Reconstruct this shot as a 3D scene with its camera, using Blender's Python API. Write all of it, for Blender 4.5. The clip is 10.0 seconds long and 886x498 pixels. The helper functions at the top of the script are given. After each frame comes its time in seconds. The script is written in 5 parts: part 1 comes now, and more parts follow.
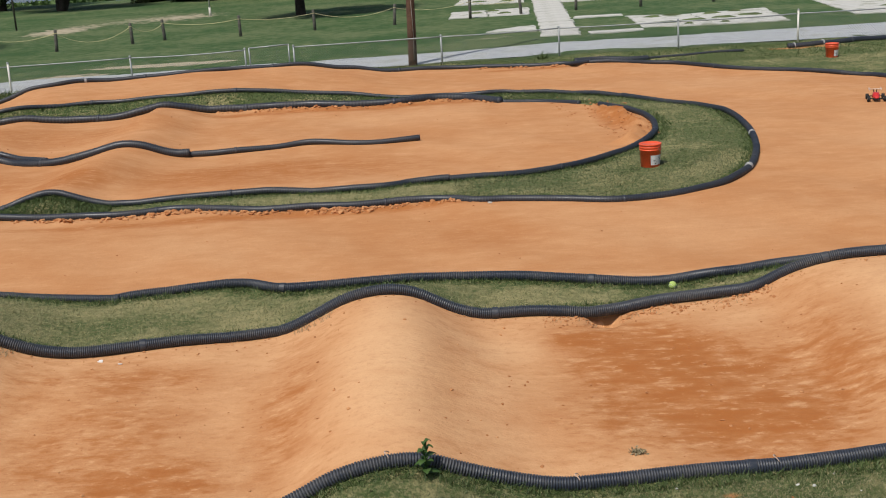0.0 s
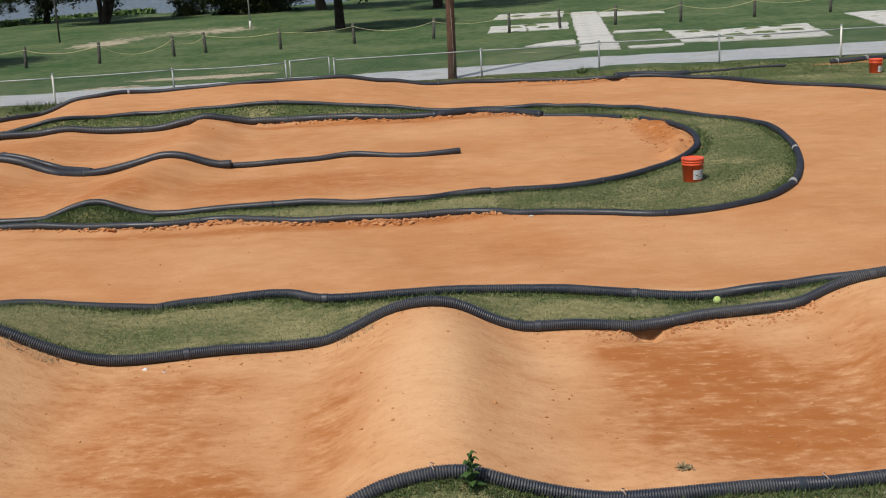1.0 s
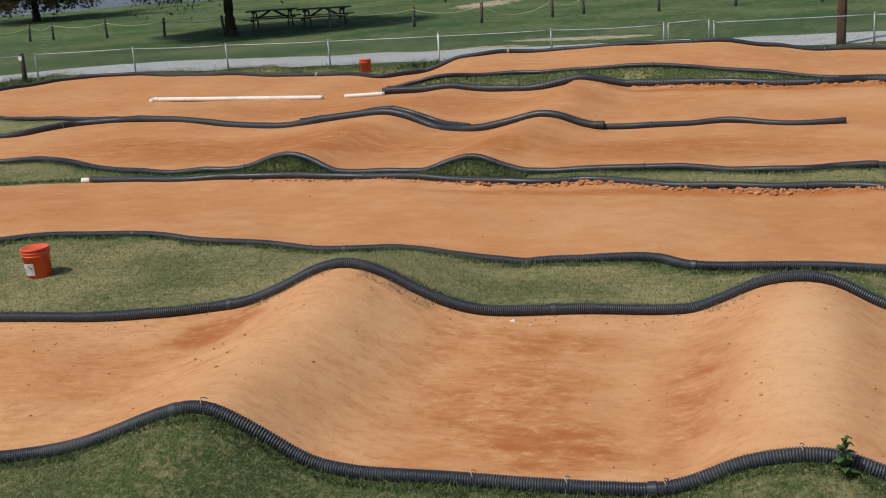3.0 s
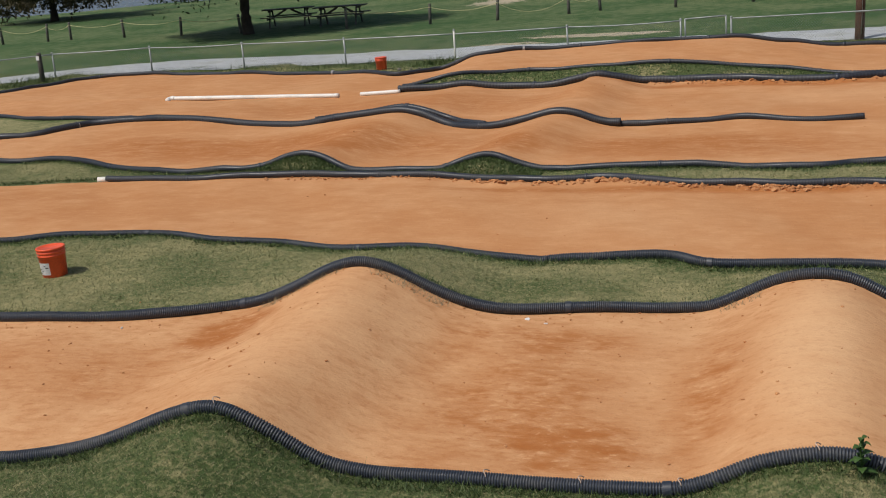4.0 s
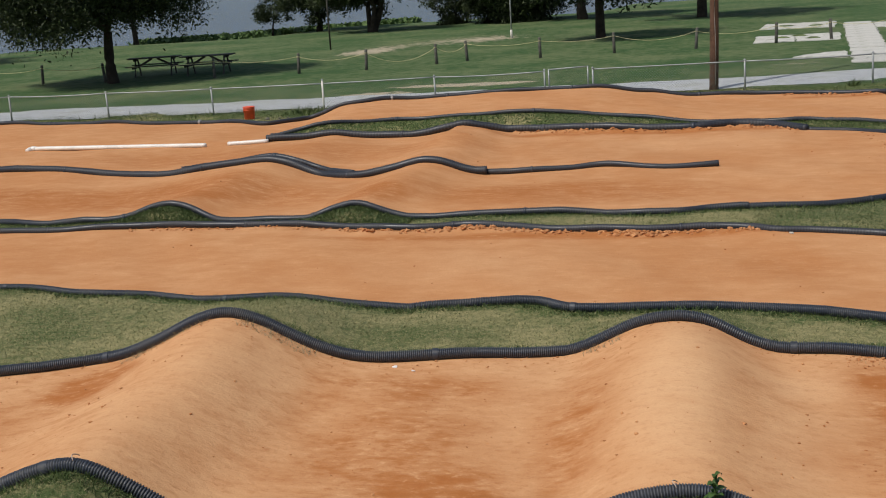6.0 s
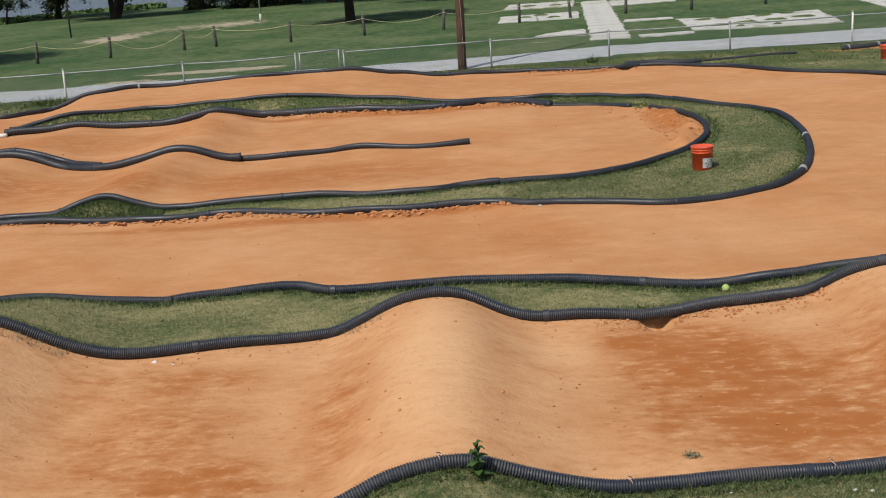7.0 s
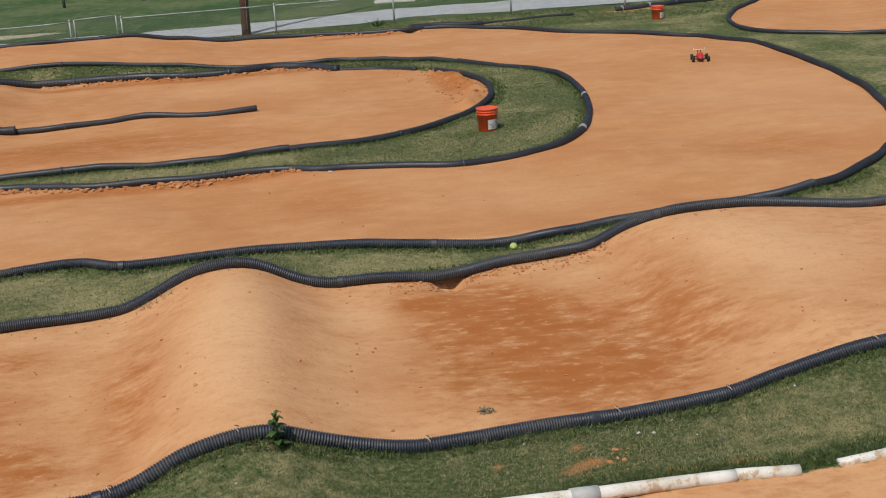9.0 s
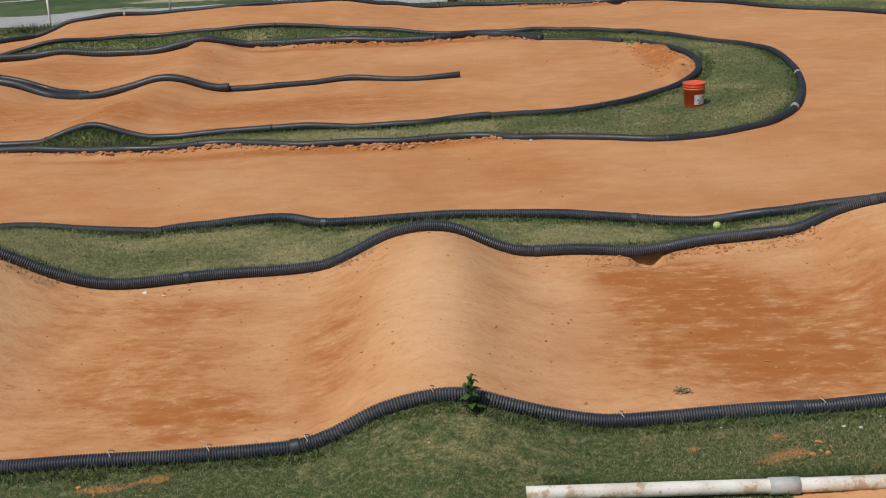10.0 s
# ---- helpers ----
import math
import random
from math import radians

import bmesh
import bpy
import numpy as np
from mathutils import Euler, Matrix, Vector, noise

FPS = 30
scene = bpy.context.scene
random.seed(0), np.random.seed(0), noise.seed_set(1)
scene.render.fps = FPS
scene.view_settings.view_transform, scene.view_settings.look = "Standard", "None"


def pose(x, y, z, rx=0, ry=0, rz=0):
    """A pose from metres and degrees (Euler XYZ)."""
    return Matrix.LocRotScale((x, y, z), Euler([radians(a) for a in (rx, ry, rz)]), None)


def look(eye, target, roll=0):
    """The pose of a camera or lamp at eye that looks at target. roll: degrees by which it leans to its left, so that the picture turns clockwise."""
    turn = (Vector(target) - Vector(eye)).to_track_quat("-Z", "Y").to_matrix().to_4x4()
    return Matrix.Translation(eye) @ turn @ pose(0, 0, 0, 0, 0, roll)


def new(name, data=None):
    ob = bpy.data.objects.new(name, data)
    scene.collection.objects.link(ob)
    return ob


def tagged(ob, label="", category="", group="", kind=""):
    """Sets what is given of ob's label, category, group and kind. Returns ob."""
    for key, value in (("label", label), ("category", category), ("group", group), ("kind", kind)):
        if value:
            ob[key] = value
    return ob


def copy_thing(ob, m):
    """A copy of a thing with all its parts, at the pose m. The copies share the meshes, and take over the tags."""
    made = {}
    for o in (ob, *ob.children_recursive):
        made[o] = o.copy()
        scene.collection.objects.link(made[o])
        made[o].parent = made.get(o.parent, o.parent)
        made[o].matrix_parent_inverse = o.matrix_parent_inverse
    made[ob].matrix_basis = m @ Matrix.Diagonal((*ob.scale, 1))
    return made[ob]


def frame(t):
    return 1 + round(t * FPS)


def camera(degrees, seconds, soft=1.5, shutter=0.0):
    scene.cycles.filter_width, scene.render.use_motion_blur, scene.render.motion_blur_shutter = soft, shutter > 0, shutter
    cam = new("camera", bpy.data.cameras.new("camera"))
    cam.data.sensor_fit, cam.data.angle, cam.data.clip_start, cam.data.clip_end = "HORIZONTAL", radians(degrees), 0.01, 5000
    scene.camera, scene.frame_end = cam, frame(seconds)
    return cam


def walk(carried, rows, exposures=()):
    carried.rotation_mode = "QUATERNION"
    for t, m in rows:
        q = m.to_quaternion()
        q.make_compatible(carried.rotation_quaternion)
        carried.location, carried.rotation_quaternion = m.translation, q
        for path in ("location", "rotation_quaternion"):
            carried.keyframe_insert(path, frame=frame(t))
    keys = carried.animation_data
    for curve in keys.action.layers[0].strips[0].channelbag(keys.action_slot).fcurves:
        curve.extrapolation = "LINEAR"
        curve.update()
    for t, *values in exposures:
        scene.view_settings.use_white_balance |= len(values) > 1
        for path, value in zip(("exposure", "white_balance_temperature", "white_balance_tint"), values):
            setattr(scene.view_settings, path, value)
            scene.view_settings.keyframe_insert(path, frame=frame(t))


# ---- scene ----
cam = camera(41.04, 10.0, soft=1.05)
# seconds, place, then turn to the left, tilt and lean in degrees
VIEW = [
    (0.0, 0.001, 0.001, 3.300, 0.01, -14.99, -3.60),
    (0.5, -0.092, -0.003, 3.301, -0.12, -14.20, -3.88),
    (1.0, -0.074, 0.011, 3.285, 1.71, -14.21, -3.45),
    (1.5, -0.136, 0.008, 3.297, 5.80, -13.69, -3.42),
    (2.0, -0.122, 0.013, 3.272, 8.30, -13.81, -3.51),
    (2.5, -0.200, 0.060, 3.270, 15.18, -14.84, -4.17),
    (3.0, -0.169, 0.019, 3.266, 19.67, -14.82, -4.12),
    (3.2, -0.137, 0.052, 3.280, 20.85, -14.92, -4.27),
    (4.5, -0.165, 0.068, 3.250, 20.31, -14.79, -4.70),
    (5.0, -0.168, 0.066, 3.277, 19.57, -13.75, -3.94),
    (5.2, -0.153, 0.097, 3.275, 19.59, -12.97, -3.83),
    (6.3, -0.052, 0.006, 3.275, 10.63, -13.31, -4.01),
    (6.5, -0.042, 0.019, 3.280, 8.34, -13.55, -4.17),
    (7.0, -0.021, 0.007, 3.273, 2.41, -14.58, -4.16),
    (7.5, 0.037, -0.019, 3.280, -3.99, -15.43, -3.43),
    (8.0, 0.028, -0.022, 3.283, -6.87, -16.29, -3.63),
    (8.5, 0.032, -0.029, 3.303, -8.57, -16.36, -3.85),
    (9.0, 0.003, -0.029, 3.304, -7.73, -17.01, -3.79),
    (9.5, -0.021, -0.017, 3.290, -5.86, -17.52, -3.48),
    (10.0, -0.088, 0.028, 3.270, 1.84, -17.81, -3.31),
]
walk(cam, [(t, pose(x, y, z, 0, 0, yaw) @ pose(0, 0, 0, 90 + tilt) @ pose(0, 0, 0, 0, 0, lean))
           for t, x, y, z, yaw, tilt, lean in VIEW],
     [(0.0, 0.14), (1.5, 0.09), (2.5, -0.03), (5.0, -0.03), (6.5, 0.04), (7.5, 0.10), (8.5, 0.0), (10.0, -0.09)])

# ---- light: a high sun from behind the stand, and a hazy summer sky ----
SUN_FROM = Vector((-0.58, -0.81, 0)).normalized()
SUN_UP = radians(57)
sky = bpy.data.worlds.new("sky")
sky.use_nodes = True
scene.world = sky
sn = sky.node_tree.nodes
tex = sn.new("ShaderNodeTexSky")
tex.sky_type, tex.sun_disc = "NISHITA", False
tex.sun_elevation, tex.sun_rotation = SUN_UP, math.atan2(SUN_FROM.x, SUN_FROM.y)
tex.air_density, tex.dust_density = 1.0, 2.5
sky.node_tree.links.new(tex.outputs["Color"], sn["Background"].inputs["Color"])
sn["Background"].inputs["Strength"].default_value = 0.085
sun_data = bpy.data.lights.new("sun", "SUN")
sun_data.energy, sun_data.angle, sun_data.color = 3.0, radians(0.6), (1.0, 0.95, 0.87)
sun = new("sun", sun_data)
sun.matrix_world = look(Vector((0, 0, 40)) + SUN_FROM * 40, (0, 0, 40 - 40 * math.tan(SUN_UP)))

# ---- materials ----
class Mat:
    """A node material with short ways to add nodes and links."""

    def __init__(self, name, rough=0.8, metal=0.0, spec=0.3):
        self.m = bpy.data.materials.new(name)
        self.m.use_nodes = True
        self.t = self.m.node_tree
        self.b = self.t.nodes["Principled BSDF"]
        self.b.inputs["Roughness"].default_value = rough
        self.b.inputs["Metallic"].default_value = metal
        self.b.inputs["Specular IOR Level"].default_value = spec

    def put(self, socket, v):
        if isinstance(v, bpy.types.NodeSocket):
            self.t.links.new(v, socket)
        elif isinstance(v, tuple) and len(v) == 3 and socket.type == "RGBA":
            socket.default_value = (*v, 1)
        else:
            socket.default_value = v

    def node(self, kind, **inputs):
        n = self.t.nodes.new(kind)
        for k, v in inputs.items():
            self.put(n.inputs[k.replace("_", " ")], v)
        return n

    def coords(self, scale=(1, 1, 1), turn=0.0, move=(0, 0, 0), kind="Object"):
        c = self.t.nodes.new("ShaderNodeTexCoord")
        m = self.t.nodes.new("ShaderNodeMapping")
        self.t.links.new(c.outputs[kind], m.inputs["Vector"])
        m.inputs["Scale"].default_value = scale
        m.inputs["Rotation"].default_value = (0, 0, turn)
        m.inputs["Location"].default_value = move
        return m.outputs["Vector"]

    def noise(self, scale, at=None, detail=4, rough=0.55, bend=0.0):
        n = self.node("ShaderNodeTexNoise", Scale=scale, Detail=detail, Roughness=rough, Distortion=bend)
        self.t.links.new(at if at is not None else self.coords(), n.inputs["Vector"])
        return n.outputs["Fac"]

    def ramp(self, v, lo, hi, a=0.0, b=1.0):
        n = self.t.nodes.new("ShaderNodeMapRange")
        n.interpolation_type = "SMOOTHSTEP"
        for k, x in zip(("Value", "From Min", "From Max", "To Min", "To Max"), (v, lo, hi, a, b)):
            self.put(n.inputs[k], x)
        return n.outputs["Result"]

    def math(self, op, a, b=0.0):
        n = self.t.nodes.new("ShaderNodeMath")
        n.operation = op
        self.put(n.inputs[0], a)
        self.put(n.inputs[1], b)
        return n.outputs[0]

    def mix(self, f, a, b, blend="MIX"):
        n = self.t.nodes.new("ShaderNodeMix")
        n.data_type, n.blend_type = "RGBA", blend
        self.put(n.inputs["Factor"], f)
        self.put(n.inputs[6], a)
        self.put(n.inputs[7], b)
        return n.outputs[2]

    def attr(self, name):
        n = self.t.nodes.new("ShaderNodeAttribute")
        n.attribute_name = name
        return n

    def rand(self):
        return self.t.nodes.new("ShaderNodeObjectInfo").outputs["Random"]

    def island(self):
        return self.t.nodes.new("ShaderNodeNewGeometry").outputs["Random Per Island"]

    def colour(self, v):
        self.put(self.b.inputs["Base Color"], v)
        return self

    def bump(self, h, strength=0.3, far=0.02):
        n = self.t.nodes.new("ShaderNodeBump")
        self.put(n.inputs["Strength"], strength)
        n.inputs["Distance"].default_value = far
        self.put(n.inputs["Height"], h)
        self.t.links.new(n.outputs["Normal"], self.b.inputs["Normal"])
        return self


def plain(name, colour, rough=0.6, metal=0.0, vary=0.25, scale=20.0, bump=0.15, spec=0.3):
    """A surface of one paint or stuff, with grain, faint stains and fine relief."""
    m = Mat(name, rough, metal, spec)
    fine, wide = m.noise(scale * 6), m.noise(scale * 0.4, detail=2)
    f = m.math("MULTIPLY", m.math("ADD", fine, wide), 0.5)
    dark = tuple(c * (1 - vary) for c in colour)
    lite = tuple(min(1, c * (1 + vary)) for c in colour)
    m.colour(m.mix(m.ramp(f, 0.35, 0.65), dark, lite))
    m.bump(fine, bump, 0.004)
    return m.m


def ground_material():
    m = Mat("earth_and_turf", 0.92, 0.0, 0.15)
    # clay: soft tone, damp stains and painted roller shade, torn scuffs and pale crust along the lanes, fine grit
    big = m.noise(0.42, detail=3)
    mid = m.noise(2.3, m.coords((1.0, 1.25, 1.0)), 5, 0.55)
    scuff = m.noise(1.0, m.coords((2.2, 4.2, 2.2), 0.05), 5, 0.6, 0.12)
    shred = m.noise(1.0, m.coords((6.5, 12.5, 6.5), -0.05), 5, 0.62, 0.12)
    crumb = m.noise(1.0, m.coords((16.0, 19.0, 16.0), 0.03), 4, 0.6, 0.0)
    fine = m.noise(34.0, detail=5, rough=0.6)
    grit = m.noise(120.0, detail=3)
    wet_shade = m.attr("damp_shade").outputs["Fac"]
    dry = m.attr("dry").outputs["Fac"]
    worn = m.attr("worn").outputs["Fac"]
    tone = m.math("ADD", m.math("MULTIPLY", big, 0.55), m.math("MULTIPLY", mid, 0.45))
    clay = m.mix(m.ramp(tone, 0.38, 0.64), DIRT_DARK, DIRT_LITE)
    clay = m.mix(m.math("MULTIPLY", dry, m.ramp(scuff, 0.3, 0.6, 0.55, 1.0)), clay, DIRT_SAND)
    soak_shade = m.math("ADD", wet_shade, m.math("MULTIPLY", m.math("SUBTRACT", scuff, 0.5), m.ramp(worn, 0.0, 1.0, 0.35, 1.5)))
    clay = m.mix(m.ramp(soak_shade, -0.12, 1.0, 0.0, 0.95), clay, DIRT_WET_SHADE)
    torn = m.math("ADD", m.math("MULTIPLY", shred, 0.62), m.math("MULTIPLY", scuff, 0.38))
    clay = m.mix(m.math("MULTIPLY", m.ramp(torn, 0.49, 0.59), m.ramp(worn, 0.0, 1.0, 0.04, 0.60)), clay, DIRT_WET_SHADE)
    flake = m.math("ADD", m.math("MULTIPLY", crumb, 0.45), m.math("MULTIPLY", shred, 0.55))
    clay = m.mix(m.math("MULTIPLY", m.ramp(flake, 0.53, 0.61), m.ramp(worn, 0.0, 1.0, 0.03, 0.42)), clay, DIRT_RUST)
    clay = m.mix(m.math("MULTIPLY", m.ramp(m.math("SUBTRACT", 1.0, flake), 0.545, 0.63), m.ramp(worn, 0.0, 1.0, 0.05, 0.20)), clay, DIRT_DRY)
    clay = m.mix(m.math("MULTIPLY", m.ramp(m.math("SUBTRACT", 1.0, torn), 0.52, 0.62), m.ramp(worn, 0.0, 1.0, 0.07, 0.24)), clay, DIRT_SAND)
    clay = m.mix(m.math("MULTIPLY", m.ramp(crumb, 0.56, 0.68), m.ramp(worn, 0.0, 0.6, 0.10, 0.26)), clay, DIRT_RUST)
    clay = m.mix(m.math("MULTIPLY", m.ramp(fine, 0.55, 0.72), 0.18), clay, DIRT_RUST)
    clay = m.mix(m.math("MULTIPLY", m.ramp(grit, 0.64, 0.72), 0.18), clay, DIRT_RUST)
    # turf: green and straw in patches
    a, b = m.noise(0.8, detail=4), m.noise(9.0, detail=5, rough=0.65)
    c = m.noise(70.0, m.coords((1, 0.6, 1)), 4, 0.7)
    turf = m.mix(m.ramp(m.math("ADD", m.math("MULTIPLY", a, 0.55), m.math("MULTIPLY", b, 0.45)), m.ramp(m.attr("straw").outputs["Fac"], 0.0, 1.0, 0.50, 0.34), 0.64), TURF_GREEN, TURF_STRAW)
    turf = m.mix(m.ramp(c, 0.46, 0.64, 0.0, 0.5), turf, TURF_DEEP)
    turf = m.mix(m.ramp(m.noise(26.0, detail=5, rough=0.7), 0.48, 0.63, 0.0, 0.5), turf, TURF_STRAW)
    field = m.mix(m.ramp(m.math("ADD", m.math("MULTIPLY", m.noise(0.22, detail=6, rough=0.65), 0.5), m.math("MULTIPLY", m.noise(2.6, m.coords((1, 0.7, 1)), 6, 0.7), 0.5)), 0.42, 0.60), FIELD_GREEN, FIELD_PALE)
    field = m.mix(m.ramp(m.noise(14.0, detail=4, rough=0.7), 0.5, 0.66, 0.0, 0.45), field, TURF_DEEP)
    turf = m.mix(m.ramp(m.attr("far").outputs["Fac"], 0.3, 0.7), turf, field)
    bare = m.attr("bare").outputs["Fac"]
    turf = m.mix(m.ramp(m.math("ADD", bare, m.math("MULTIPLY", m.math("SUBTRACT", mid, 0.5), 1.2)), 0.35, 0.6), turf, m.mix(m.ramp(m.attr("far").outputs["Fac"], 0.3, 0.7), DIRT_WORN, DIRT_PALE))
    side = m.math("ADD", m.attr("inside").outputs["Fac"], m.math("MULTIPLY", m.math("SUBTRACT", m.noise(11.0, detail=4), 0.5), 0.16))
    on = m.ramp(side, -0.02, 0.02)
    m.colour(m.mix(on, turf, clay))
    rel = m.math("ADD", m.math("MULTIPLY", fine, 0.35), m.math("ADD", m.math("MULTIPLY", torn, 0.3), m.math("MULTIPLY", crumb, 0.45)))
    rel = m.math("ADD", m.math("MULTIPLY", rel, on), m.math("MULTIPLY", m.math("SUBTRACT", 1.0, on), m.math("ADD", c, b)))
    m.bump(rel, m.ramp(on, 0.0, 1.0, 0.7, 0.38), 0.03)
    return m.m


DIRT_DARK, DIRT_LITE = (0.525, 0.260, 0.114), (0.615, 0.342, 0.168)
DIRT_WET_SHADE, DIRT_DRY, DIRT_RUST = (0.365, 0.124, 0.031), (0.80, 0.50, 0.27), (0.36, 0.132, 0.042)
DIRT_SAND = (0.71, 0.440, 0.238)
DIRT_PALE, DIRT_WORN = (0.43, 0.37, 0.27), (0.50, 0.235, 0.095)
TURF_GREEN, TURF_STRAW, TURF_DEEP = (0.072, 0.108, 0.036), (0.35, 0.31, 0.155), (0.042, 0.062, 0.017)
FIELD_GREEN, FIELD_PALE = (0.050, 0.102, 0.036), (0.138, 0.172, 0.080)
EARTH = ground_material()


def pipe_material():
    """Black plastic; rib tops coloured for sky glints and scuffed grey, grooves for shade."""
    m = Mat("black_corrugated_plastic", 0.42, 0.0, 0.5)
    dust, wide = m.noise(45.0, detail=4), m.noise(2.5, detail=4)
    f = m.math("ADD", m.math("MULTIPLY", dust, 0.5), m.math("MULTIPLY", wide, 0.5))
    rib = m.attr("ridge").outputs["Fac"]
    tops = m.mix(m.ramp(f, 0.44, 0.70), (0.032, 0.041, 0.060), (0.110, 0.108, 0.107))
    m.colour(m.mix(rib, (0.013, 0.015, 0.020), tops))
    m.put(m.b.inputs["Roughness"], m.ramp(f, 0.4, 0.65, 0.4, 0.75))
    return m.m


PIPE = pipe_material()
ORANGE = plain("orange_pail_plastic", (0.80, 0.10, 0.032), 0.38, 0, 0.12, 8, 0.03, 0.5)
TAPE = plain("worn_grey_tape", (0.30, 0.30, 0.30), 0.6, 0, 0.3, 30, 0.02)
PAPER = plain("grey_white_label", (0.55, 0.54, 0.53), 0.6, 0, 0.2, 30, 0.02)
INK = plain("dark_label_print", (0.05, 0.045, 0.045), 0.6, 0, 0.2, 30, 0.02)
GALV = plain("galvanised_steel", (0.33, 0.35, 0.35), 0.55, 0.4, 0.15, 14, 0.05)
WHITE = plain("white_painted_pipe", (0.72, 0.70, 0.65), 0.45, 0, 0.12, 6, 0.05, 0.45)
POLE = plain("brown_weathered_timber", (0.095, 0.052, 0.034), 0.85, 0, 0.4, 5, 0.4)
GREYWOOD = plain("grey_weathered_timber", (0.115, 0.11, 0.095), 0.85, 0, 0.35, 9, 0.35)
DARKWOOD = plain("dark_weathered_timber", (0.085, 0.08, 0.068), 0.85, 0, 0.35, 9, 0.35)
ROPE = plain("yellow_nylon_rope", (0.50, 0.46, 0.25), 0.7, 0, 0.25, 30, 0.2)
def worn_hard(name, lo, hi, gap, size, amount):
    """Old concrete or gravel with stains, grit and tufts or dirt taking hold in patches."""
    m = Mat(name, 0.92, 0.0, 0.2)
    wide, mid, grit = m.noise(0.7, detail=5, rough=0.65), m.noise(size, detail=7, rough=0.7), m.noise(size * 14, detail=3)
    c = m.mix(m.ramp(m.math("ADD", m.math("MULTIPLY", wide, 0.5), m.math("MULTIPLY", mid, 0.5)), 0.38, 0.62), lo, hi)
    c = m.mix(m.ramp(grit, 0.5, 0.72, 0.0, 0.4), c, lo)
    c = m.mix(m.math("MULTIPLY", m.ramp(m.math("ADD", m.math("MULTIPLY", wide, 0.6), m.math("MULTIPLY", mid, 0.4)), 0.505, 0.57), amount), c, gap)
    m.colour(c)
    m.bump(m.math("ADD", mid, grit), 0.5, 0.02)
    return m.m


CONCRETE = worn_hard("pale_old_concrete", (0.45, 0.445, 0.41), (0.64, 0.63, 0.59), (0.13, 0.15, 0.07), 2.2, 0.6)
GRAVEL = worn_hard("grey_gravel", (0.34, 0.355, 0.37), (0.52, 0.54, 0.555), (0.20, 0.21, 0.14), 3.5, 0.45)
BARK = plain("dark_bark", (0.045, 0.036, 0.028), 0.95, 0, 0.4, 6, 0.6)
def clod_material():
    m = Mat("clay_clods", 0.95, 0.0, 0.15)
    tone = m.mix(m.island(), (0.37, 0.15, 0.058), (0.55, 0.285, 0.13))
    m.colour(m.mix(m.ramp(m.noise(60.0, detail=3), 0.45, 0.65, 0.0, 0.5), tone, (0.33, 0.13, 0.05)))
    m.bump(m.noise(90.0, detail=3), 0.4, 0.004)
    return m.m


CLOD = clod_material()
STEEL = plain("dull_wire", (0.42, 0.41, 0.39), 0.5, 0.6, 0.2, 20, 0.05)
RED = plain("red_car_shell", (0.55, 0.03, 0.025), 0.3, 0, 0.1, 20, 0.02, 0.5)
RUBBER = plain("black_rubber", (0.02, 0.02, 0.02), 0.8, 0, 0.2, 40, 0.3)
WHITEPL = plain("white_plastic", (0.75, 0.74, 0.72), 0.4, 0, 0.06, 20, 0.02, 0.5)
YELLOWBALL = plain("yellow_green_felt", (0.40, 0.52, 0.15), 0.95, 0, 0.15, 40, 0.3)


def leaf_material(name, dark, lite):
    m = Mat(name, 0.6, 0.0, 0.3)
    m.colour(m.mix(m.island(), dark, lite))
    m.put(m.b.inputs["Subsurface Weight"], 0.0)
    return m.m


LEAF = leaf_material("tree_leaves", (0.012, 0.020, 0.006), (0.038, 0.056, 0.015))
LEAF_DRY = leaf_material("browning_leaves", (0.03, 0.028, 0.012), (0.085, 0.066, 0.026))
REED = leaf_material("shore_leaves", (0.05, 0.10, 0.03), (0.12, 0.19, 0.06))
BLADE = leaf_material("grass_blades", (0.095, 0.118, 0.040), (0.30, 0.285, 0.140))
BLADE_GREEN = leaf_material("green_grass_blades", (0.026, 0.056, 0.014), (0.21, 0.225, 0.098))
BLADE_ISLE = leaf_material("island_grass_blades", (0.060, 0.088, 0.032), (0.205, 0.215, 0.100))
BLADE_STRAW = leaf_material("straw_grass_blades", (0.15, 0.15, 0.07), (0.38, 0.33, 0.19))
BLADE_LONG = leaf_material("long_grass_blades", (0.028, 0.058, 0.014), (0.10, 0.135, 0.042))
WEED = leaf_material("weed_leaves", (0.035, 0.075, 0.015), (0.07, 0.13, 0.03))


def water_material():
    m = Mat("lake_water", 0.12, 0.0, 0.5)
    m.colour((0.11, 0.15, 0.21))
    m.bump(m.noise(1.2, m.coords((1, 2.2, 1)), 4), 0.9, 0.25)
    return m.m


WATER = water_material()

# ---- helpers for building ----
def mesh_of(name, bm, material, smooth=False):
    me = bpy.data.meshes.new(name)
    bm.to_mesh(me)
    bm.free()
    me.materials.append(material)
    if smooth:
        me.polygons.foreach_set("use_smooth", [True] * len(me.polygons))
    return me


def part(name, bm, material, parent, label="", smooth=False):
    """Links a bmesh as one mesh object under a thing or a part."""
    ob = new(name, mesh_of(name, bm, material, smooth))
    ob.parent = parent
    if label:
        tagged(ob, label)
    return ob


def thing(name, at, label, category, group="", kind="", rz=0.0):
    ob = new(name)
    ob.empty_display_size = 0.1
    ob.matrix_world = pose(*at, 0, 0, rz)
    return tagged(ob, label, category, group, kind)


